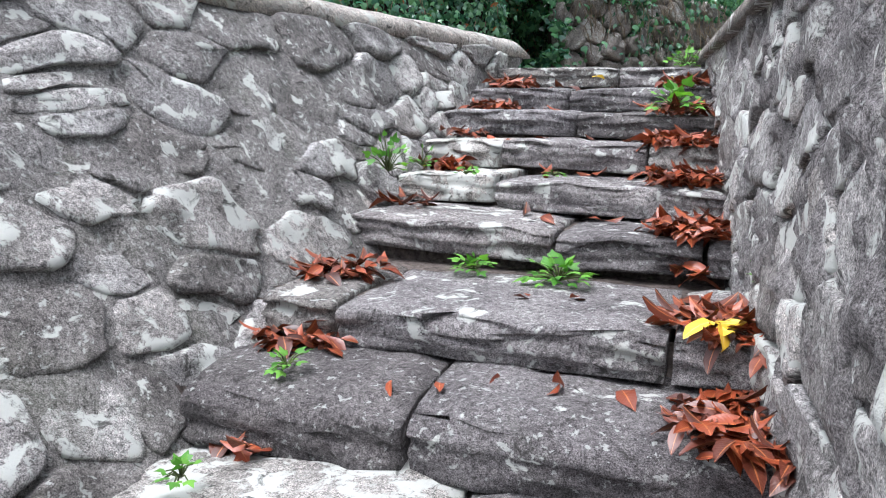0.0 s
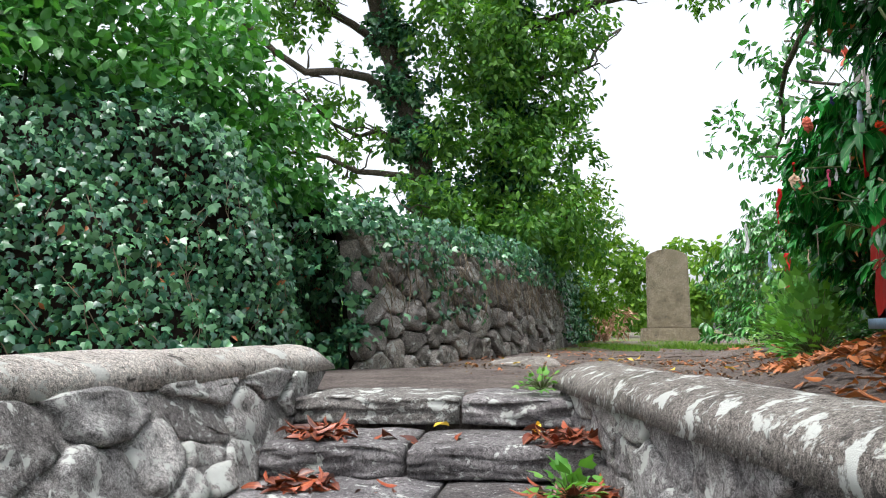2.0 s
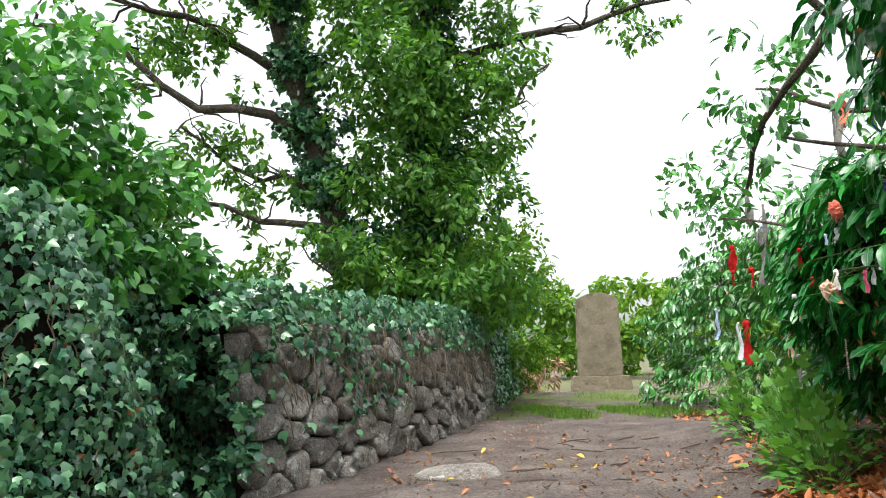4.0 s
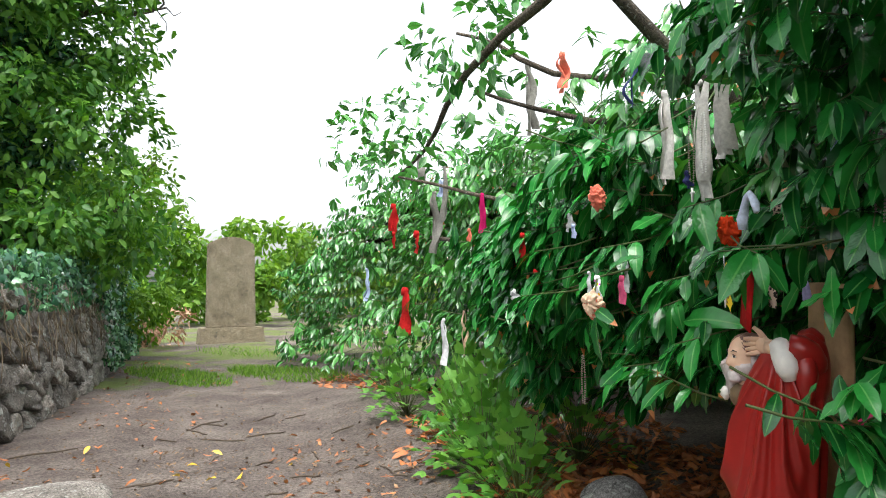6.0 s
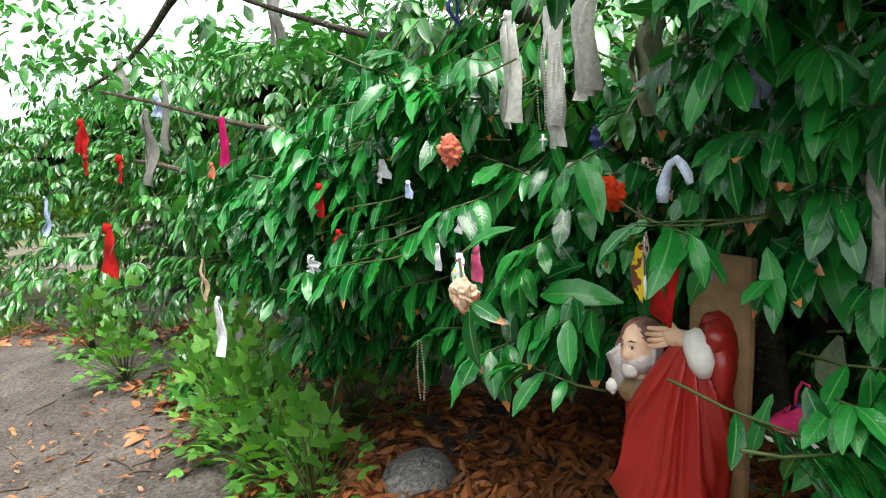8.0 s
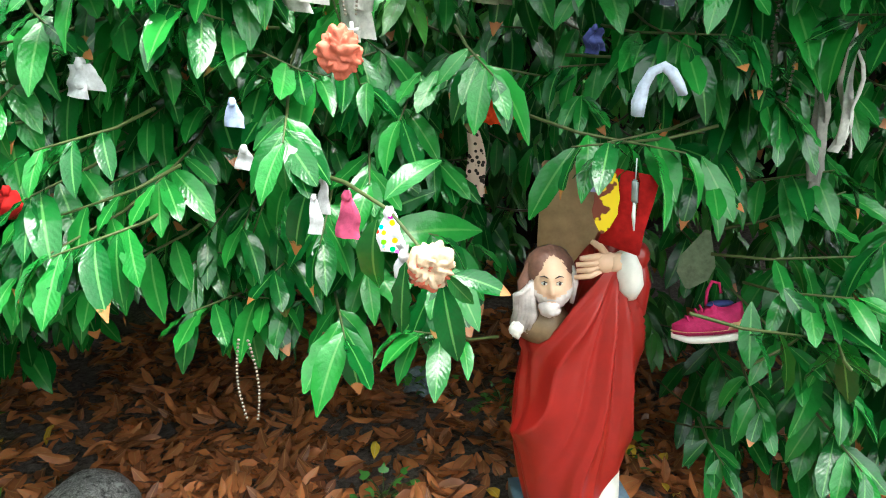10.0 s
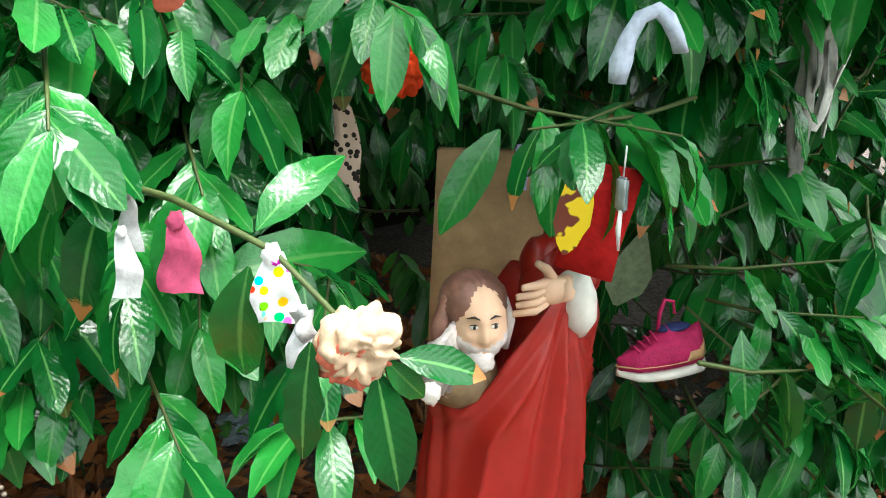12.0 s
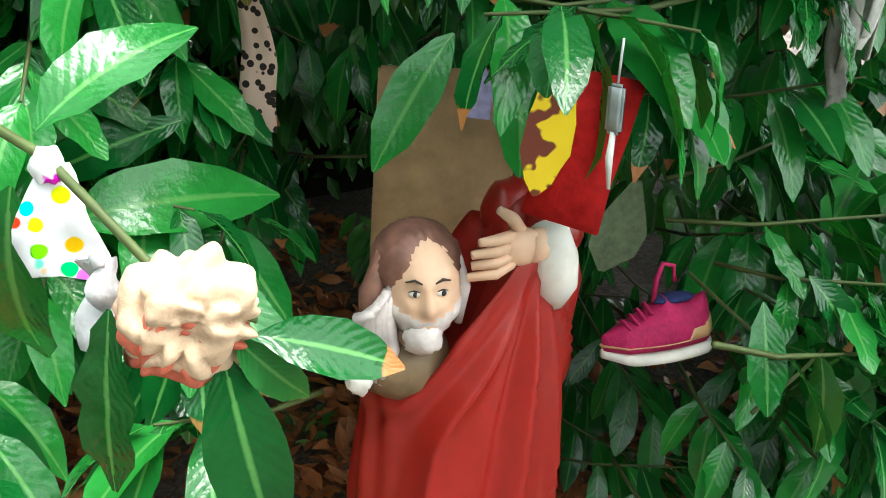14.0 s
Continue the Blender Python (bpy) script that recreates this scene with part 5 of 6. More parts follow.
def build_statue():
    bm = bmesh.new()
    done = set()
    n, m = 168, 80

    def top(x):
        f = max(0.0, min(1.0, (x + 0.15) / 0.21))
        return 0.530 + f ** 1.25 * 0.215 - 0.025 * max(0.0, 1 - abs(x + 0.10) / 0.06)

    def bot(x):
        return max(0.0, x + 0.02) * 1.0

    def drape(x, z, front):
        """Folds that fan out from the raised hand and fall across the front."""
        dx, dz = 0.095 - x, 0.775 - z
        phi = math.atan2(dx, max(0.02, dz))
        dist = math.hypot(dx, dz)
        q = phi * 13 + 1.3 * math.sin(phi * 4.3 + 1.0) + 0.8 * noise.noise(Vector((x * 6, z * 4, 2)))
        ridge = 1 - abs(math.sin(q)) ** 0.8
        fine = 1 - abs(math.sin(q * 2.3 + 1.1))
        amp = smooth(0.03, 0.22, dist)
        return front * amp * (0.0340 * ridge + 0.0090 * fine - 0.014)

    rows = []
    for j in range(m + 1):
        v = j / m
        row = []
        for i in range(n):
            a = 2 * math.pi * i / n
            w = 0.135 + 0.045 * math.sin(min(1, v * 1.15) * 2.4) - 0.02 * v
            d = 0.12 + 0.02 * math.sin(v * 3) - 0.025 * v
            x0 = w * math.cos(a)
            z = bot(x0 * 1.05) * (1 - v) + top(x0) * v
            front = min(1.0, max(0.0, 0.25 - math.sin(a)) * 1.2)
            fold = drape(x0, z, front) + (1 - front) * 0.007 * math.sin(13 * a + 5 * v)
            hem = max(0.0, (v - 0.93) / 0.07)
            k = 1 + fold / 0.13 + 0.045 * math.sin(min(1.0, hem) * math.pi)
            row.append(bm.verts.new((x0 * k, d * math.sin(a) * k, z)))
        rows.append(row)
    for r, s in zip(rows, rows[1:]):
        for i in range(n):
            bm.faces.new((r[i], r[(i + 1) % n], s[(i + 1) % n], s[i]))
    inner = [bm.verts.new(Vector((v.co.x * 0.82, v.co.y * 0.82, v.co.z - 0.035))) for v in rows[-1]]
    for i in range(n):
        bm.faces.new((rows[-1][i], rows[-1][(i + 1) % n], inner[(i + 1) % n], inner[i]))
    bm.faces.new(inner)
    paint(bm, done, 0)
    # raised sleeve, its hanging fold and the shoulder behind it
    ball(bm, (0.108, 0.035, 0.640), (0.066, 0.072, 0.150), (0, 8, 0), 24, 0.06)
    tube(bm, [(0.120, 0.04, 0.66), (0.138, 0.02, 0.70), (0.146, -0.005, 0.727), (0.142, -0.03, 0.742), (0.118, -0.055, 0.75)], [0.050, 0.048, 0.045, 0.043, 0.038], 18)
    tube(bm, [(0.150, -0.02, 0.745), (0.160, -0.025, 0.66), (0.150, -0.03, 0.585), (0.138, -0.025, 0.560)], [0.026, 0.034, 0.030, 0.006], 14)
    ball(bm, (0.112, 0.050, 0.745), (0.050, 0.040, 0.060), (0, 0, 0), 20, 0.10)
    paint(bm, done, 0)
    tube(bm, [(0.125, -0.060, 0.640), (0.122, -0.066, 0.675), (0.112, -0.074, 0.72), (0.098, -0.080, 0.762), (0.094, -0.080, 0.768)], [0.020, 0.036, 0.037, 0.029, 0.018], 18)
    # white underskirt
    rows = []
    for j in range(7):
        z = 0.26 * j / 6
        rows.append([bm.verts.new(((0.116 + 0.004 * math.sin(9 * a)) * math.cos(a) + 0.014, (0.094 + 0.005 * math.sin(13 * a)) * math.sin(a), z)) for a in (2 * math.pi * i / 48 for i in range(48))])
    for r, s in zip(rows, rows[1:]):
        for i in range(48):
            bm.faces.new((r[i], r[(i + 1) % 48], s[(i + 1) % 48], s[i]))
    ball(bm, (-0.170, -0.046, 0.566), (0.020, 0.016, 0.022), rough=0.4)
    paint(bm, done, 2)
    # hand with spread fingers
    ball(bm, (0.050, -0.088, 0.748), (0.036, 0.018, 0.028), (0, 10, 0))
    tube(bm, [(0.095, -0.078, 0.742), (0.06, -0.085, 0.746)], [0.026, 0.024], 10)
    for k, (dz, ln) in enumerate(((0.022, 0.050), (0.006, 0.058), (-0.010, 0.055), (-0.026, 0.058))):
        tube(bm, [(0.035, -0.09, 0.748 + dz * 0.8), (0.008, -0.100, 0.745 + dz), (0.030 - ln, -0.102 + 0.006 * k, 0.742 + dz * 1.15)], [0.0095, 0.0085, 0.006], 8)
    tube(bm, [(0.05, -0.085, 0.768), (0.035, -0.09, 0.79), (0.012, -0.094, 0.806)], [0.011, 0.0095, 0.0065], 8)
    # head: one modelled ball, with brow, nose, cheeks and a bearded jaw
    head = Matrix.Translation((-0.076, -0.042, 0.694)) @ Euler((radians(4), 0, radians(-14))).to_matrix().to_4x4() @ Matrix.Diagonal((0.052, 0.061, 0.080, 1))
    r = bmesh.ops.create_uvsphere(bm, u_segments=56, v_segments=44, radius=1)
    for v in r["verts"]:
        x, y, z = v.co
        g = 0.0
        if y < 0:
            g += 0.26 * math.exp(-(x / 0.13) ** 2) * smooth(0.42, -0.12, z) * smooth(-0.30, -0.16, z)
            g -= 0.10 * math.exp(-((abs(x) - 0.36) / 0.19) ** 2 - ((z - 0.16) / 0.13) ** 2)
            g += 0.06 * math.exp(-((z - 0.36) / 0.10) ** 2) * math.exp(-(x / 0.6) ** 2)
            g += 0.05 * math.exp(-((abs(x) - 0.46) / 0.2) ** 2 - ((z + 0.12) / 0.16) ** 2)
            jaw = smooth(-0.28, -0.50, z - 0.25 * abs(x))
            g += jaw * (0.13 + 0.10 * noise.noise(Vector((x * 7, y * 4, z * 2.5))))
            g -= 0.07 * math.exp(-(x / 0.22) ** 2 - ((z + 0.46) / 0.05) ** 2)
        v.co = Vector((x * (1 + 0.6 * g), y * (1 + g), z))
    faces = {f for v in r["verts"] for f in v.link_faces}
    for f in faces:
        c = f.calc_center_median()
        f.material_index = 4 if c.y < 0.1 and c.z - 0.25 * abs(c.x) < -0.36 and not (abs(c.x) < 0.2 and -0.50 < c.z < -0.44) else 1
        f.smooth = True
        done.add(f)
    bmesh.ops.transform(bm, matrix=head, verts=r["verts"])
    tube(bm, [(-0.085, -0.02, 0.56), (-0.08, -0.03, 0.66)], [0.040, 0.034], 12)
    paint(bm, done, 1)
    # hair parted over the brow, in combed waves; worn locks beside the face and on the shoulder
    r = bmesh.ops.create_uvsphere(bm, u_segments=64, v_segments=32, radius=1)
    for v in r["verts"]:
        x, y, z = v.co
        v.co *= 1 + 0.016 * math.sin(math.atan2(x, z) * 26 + 3 * y) + 0.03 * noise.noise(v.co * 3)
    bmesh.ops.transform(bm, matrix=Matrix.Translation((-0.078, -0.024, 0.722)) @ Matrix.Diagonal((0.063, 0.066, 0.060, 1)), verts=r["verts"])
    tube(bm, [(-0.120, -0.022, 0.752), (-0.130, -0.026, 0.738), (-0.142, -0.032, 0.69), (-0.150, -0.035, 0.63)], [0.003, 0.014, 0.022, 0.014], 12)
    paint(bm, done, 3)
    ball(bm, (-0.090, -0.082, 0.634), (0.028, 0.022, 0.026), (0, 0, -14), 18, 0.30)
    for k in range(6):
        x = -0.128 - 0.008 * k
        tube(bm, [(x + 0.012, -0.048 - 0.004 * k, 0.715 - 0.008 * k), (x - 0.004, -0.056, 0.665), (x + 0.002, -0.058 + 0.005 * k, 0.61), (x - 0.012, -0.05 + 0.004 * k, 0.555 + 0.004 * k)], [0.007, 0.010, 0.011, 0.007], 8)
    for k in range(3):
        tube(bm, [(-0.030 + 0.004 * k, -0.058 + 0.012 * k, 0.735), (-0.021 + 0.003 * k, -0.062 + 0.012 * k, 0.69), (-0.028 + 0.004 * k, -0.06 + 0.012 * k, 0.635)], [0.006, 0.010, 0.006], 8)
    paint(bm, done, 4)
    for sx in (-0.36, 0.36):
        e = head @ Vector((sx, -0.87, 0.16))
        ball(bm, e, (0.0085, 0.004, 0.0048), (0, 0, -14 + 18 * (1 if sx > 0 else -1)), 12)
        paint(bm, done, 2)
        ball(bm, e + Vector((0.001, -0.0026, 0.0002)), (0.0042, 0.0025, 0.0044), (0, 0, 4), 10)
        tube(bm, [head @ Vector((sx * 0.45, -0.95, 0.36)), head @ Vector((sx, -0.93, 0.43)), head @ Vector((sx * 1.6, -0.80, 0.36))], [0.0012, 0.0022, 0.001], 6)
        tube(bm, [head @ Vector((sx * 0.62, -0.93, 0.21)), head @ Vector((sx, -0.93, 0.245)), head @ Vector((sx * 1.4, -0.86, 0.20))], [0.0007, 0.0012, 0.0007], 6)
        paint(bm, done, 5)
    ball(bm, (-0.09, -0.005, 0.565), (0.075, 0.075, 0.06), rough=0.1)
    paint(bm, done, 6)
    bmesh.ops.create_cube(bm, size=1, matrix=Matrix.Translation((0, 0, -0.03)) @ Matrix.Diagonal((0.33, 0.28, 0.06, 1)))
    paint(bm, done, 7)
    bmesh.ops.recalc_face_normals(bm, faces=bm.faces)
    me = bpy.data.meshes.new("statue")
    bm.to_mesh(me)
    bm.free()
    for mat in (M_ROBE, M_SKIN, M_PALE, M_HAIR, M_GREY, M_DARK, M_BROWN, M_BLUE):
        me.materials.append(mat)
    ob = new("statue", me)
    ob.matrix_world = stand((3.663, 4.515, 0.40), 20)
    tagged(ob, "chipped plaster statue in a draped red robe under the laurel", "statue")


build_statue()

M_BOARD = plain_mat("weathered_board", (0.40, 0.25, 0.13), 0.75, 0.3, 18, 0.3, 0.2)


def box(name, size, mat, parent=None, label="", bevel=0.004, wobble=0.0):
    bm = bmesh.new()
    bmesh.ops.create_cube(bm, size=1, matrix=Matrix.Diagonal((*size, 1)))
    bmesh.ops.subdivide_edges(bm, edges=bm.edges[:], cuts=2, use_grid_fill=True)
    for v in bm.verts:
        v.co += noise.noise_vector(v.co * 9) * wobble
    bmesh.ops.bevel(bm, geom=[e for e in bm.edges if e.calc_face_angle(0) > 0.8], offset=bevel, segments=2, affect="EDGES")
    return link_mesh(name, bm, mat, parent, label)


bd = box("board", (0.23, 0.035, 0.95), M_BOARD, wobble=0.006)
bd.matrix_world = stand((3.70, 4.47, 0.40)) @ pose(-0.035, 0.155, 0.475, 0, 3, 0)
tagged(bd, "brown wooden board standing behind the statue", "board")


# ---- rags and offerings ----
def cloth(name, color):
    return plain_mat(name, color, 0.85, 0.3, 60, 0.5, 0.15)


C_RED, C_ORANGE, C_MAGENTA = cloth("red_cloth", (0.46, 0.012, 0.012)), cloth("orange_red_cloth", (0.75, 0.06, 0.012)), cloth("magenta_cloth", (0.60, 0.01, 0.14))
C_PINK, C_WHITE, C_GREY = cloth("pink_cloth", (0.72, 0.11, 0.24)), cloth("white_cloth", (0.66, 0.66, 0.68)), cloth("faded_grey_cloth", (0.26, 0.25, 0.225))
C_PALE_RAG = cloth("off_white_rag", (0.62, 0.60, 0.56))
C_OLIVE, C_BLUE, C_NAVY = cloth("faded_olive_cloth", (0.30, 0.32, 0.20)), cloth("pale_blue_cloth", (0.42, 0.50, 0.72)), cloth("navy_cloth", (0.03, 0.04, 0.13))
C_CREAM, C_CORAL, C_LILAC = cloth("cream_cloth", (0.78, 0.55, 0.38)), cloth("coral_cloth", (0.78, 0.20, 0.13)), cloth("lilac_cloth", (0.45, 0.42, 0.68))
M_BEAD = plain_mat("pale_bead", (0.22, 0.18, 0.14), 0.3, 0.2)
M_SILVER = plain_mat("white_metal", (0.72, 0.72, 0.70), 0.3, 0.1)


def spotted(name, base, dots, scale, size):
    m, n, l, b = material(name, 0.85, 0.2)
    co = n.new("ShaderNodeTexCoord").outputs["Object"]
    v = n.new("ShaderNodeTexVoronoi")
    v.inputs["Scale"].default_value = scale
    l.new(co, v.inputs["Vector"])
    mask = ramp(n, l, v.outputs["Distance"], [(size, (1, 1, 1)), (size + 0.05, (0, 0, 0))])
    if dots:
        col = dots
    else:
        hsv = n.new("ShaderNodeHueSaturation")
        hsv.inputs["Saturation"].default_value = 1.6
        l.new(v.outputs["Color"], hsv.inputs["Color"])
        col = hsv.outputs["Color"]
    l.new(blend(n, l, mask, base, col), b.inputs["Base Color"])
    return m


C_DOTS = spotted("dotted_cloth", (0.82, 0.82, 0.84), None, 48, 0.28)
C_LEOPARD = spotted("leopard_print", (0.55, 0.40, 0.32), (0.02, 0.015, 0.012), 62, 0.33)


def strip(bm, top, length, width, turn=0.0, sway=0.02, n=10, taper=1.0):
    """A hanging strip of cloth, waved and slightly twisted, with thickness."""
    top = Vector(top)
    off = random.random() * 40
    fr, bk = [], []
    for i in range(n + 1):
        t = i / n
        a = turn + 0.45 * noise.noise(Vector((t * 2.4 + off, 0, 0)))
        c = top + Vector((sway * noise.noise(Vector((t * 2 + off, 3, 0))) * 2, sway * noise.noise(Vector((t * 2 + off, 9, 0))) * 2, -length * t))
        w = width * (0.32 + 0.68 * min(1, t * 1.7) ** 0.8) * (1 + (taper - 1) * t) / 2
        d = RGT * math.cos(a) + FWD * math.sin(a)
        u = RGT * -math.sin(a) + FWD * math.cos(a)
        ro, rb = [], []
        for k in (-1, -0.35, 0.35, 1):
            p = c + d * (w * k) + u * (0.16 * w * math.sin(k * 3 + t * 6 + off)) + Vector((0, 0, -0.15 * w * k if i == n else 0))
            ro.append(bm.verts.new(p))
            rb.append(bm.verts.new(p + u * 0.003))
        fr.append(ro)
        bk.append(rb)
    for a, b in zip(range(n), range(1, n + 1)):
        for k in range(3):
            bm.faces.new((fr[a][k], fr[a][k + 1], fr[b][k + 1], fr[b][k]))
            bm.faces.new((bk[a][k + 1], bk[a][k], bk[b][k], bk[b][k + 1]))
        bm.faces.new((fr[a][0], fr[b][0], bk[b][0], bk[a][0]))
        bm.faces.new((fr[a][3], bk[a][3], bk[b][3], fr[b][3]))


def ribbon(at, length, width, mat, label, turn=0.0, sway=0.02, strips=1, taper=1.0, category="ribbon", name="ribbon"):
    """A rag tied by a knot, with one or more hanging ends."""
    root = thing(name, label, category, at, "rags on the laurel")
    bm = bmesh.new()
    ball(bm, (0, 0, 0), (width * 0.22, width * 0.2, width * 0.24), (20, 30, turn * 50), 10, 0.5)
    part("knot", bm, mat, root)
    for k in range(strips):
        bm = bmesh.new()
        f = (k - (strips - 1) / 2)
        strip(bm, RGT * f * width * 0.5, length * random.uniform(0.75, 1.05) if strips > 1 else length, width, turn + f * 0.6, sway + 0.02 * abs(f), taper=taper)
        part("tail", bm, mat, root)
    return root


def ruffle(at, r, mats, label, turn=0.0, name="scrunchie", category="hair band"):
    """A gathered cloth rosette: deep irregular pleats round a tight middle, in one or two colours."""
    root = thing(name, label, category, at, "rags on the laurel")
    off = Vector((random.random() * 30, random.random() * 30, random.random() * 30))
    for h, mat in enumerate(mats if mats[0] is not mats[-1] else mats[:1]):
        bm = bmesh.new()
        bmesh.ops.create_uvsphere(bm, u_segments=72, v_segments=48, radius=1)
        for v in bm.verts:
            p = v.co.copy()
            a = math.atan2(p.z, p.x)
            w = noise.noise_vector(p * 1.3 + off)
            pleat = abs(math.sin(a * 3 + w.x * 4.5 + p.y * 2.0)) * 0.45 + abs(noise.noise(p * 1.4 + w * 0.9 + off)) * 1.1
            k = 0.62 + 0.42 * pleat
            rim = 1 - 0.45 * math.exp(-((p.x ** 2 + p.z ** 2) / 0.10))
            v.co = Vector((p.x * k, p.y * k * 0.72 * rim, p.z * k)) * r * 1.25
            if h:
                v.co = v.co * 0.94 + Vector((0, 0.10 * r, -0.34 * r))
        bmesh.ops.recalc_face_normals(bm, faces=bm.faces)
        part("gathered_cloth", bm, mat, root)
    root.matrix_world = stand(at, turn) @ pose(0, 0, 0, 12, 20, 0)
    return root


def beads(at, length, r, mat, label, cross=False):
    root = thing("rosary", label, "beads", at, "rags on the laurel")
    bm = bmesh.new()
    k = int(length / (r * 2.4))
    for i in range(k):
        for sgn in (-1, 1):
            bmesh.ops.create_icosphere(bm, subdivisions=1, radius=r, matrix=Matrix.Translation(Vector((0, 0, -i * r * 2.4)) + RGT * sgn * (0.012 + 0.015 * math.sin(i * 3.1 / k))))
    tagged(part("bead_string", bm, mat, root), kind="stuff")
    if cross:
        bm = bmesh.new()
        bmesh.ops.create_cube(bm, size=1, matrix=Matrix.Translation((0, 0, -length - 0.03)) @ Matrix.Diagonal((0.008, 0.008, 0.06, 1)))
        bmesh.ops.create_cube(bm, size=1, matrix=Matrix.Translation((0, 0, -length - 0.02)) @ Matrix((RGT, FWD, Vector((0, 0, 1)))).transposed().to_4x4() @ Matrix.Diagonal((0.036, 0.0075, 0.0085, 1)))
        part("cross", bm, M_SILVER, root)


ruffle((3.406, 5.054, 1.28), 0.043, (C_CREAM, C_CORAL), "cream and coral gathered hair band on a laurel twig", 15)
ruffle((3.59, 5.15, 1.69), 0.042, (C_CORAL, C_CORAL), "coral pink gathered cloth on a laurel twig")
ruffle((3.76, 4.70, 1.54), 0.048, (C_ORANGE, C_ORANGE), "orange-red gathered cloth on a laurel twig", 0, "rag_flower", "cloth")
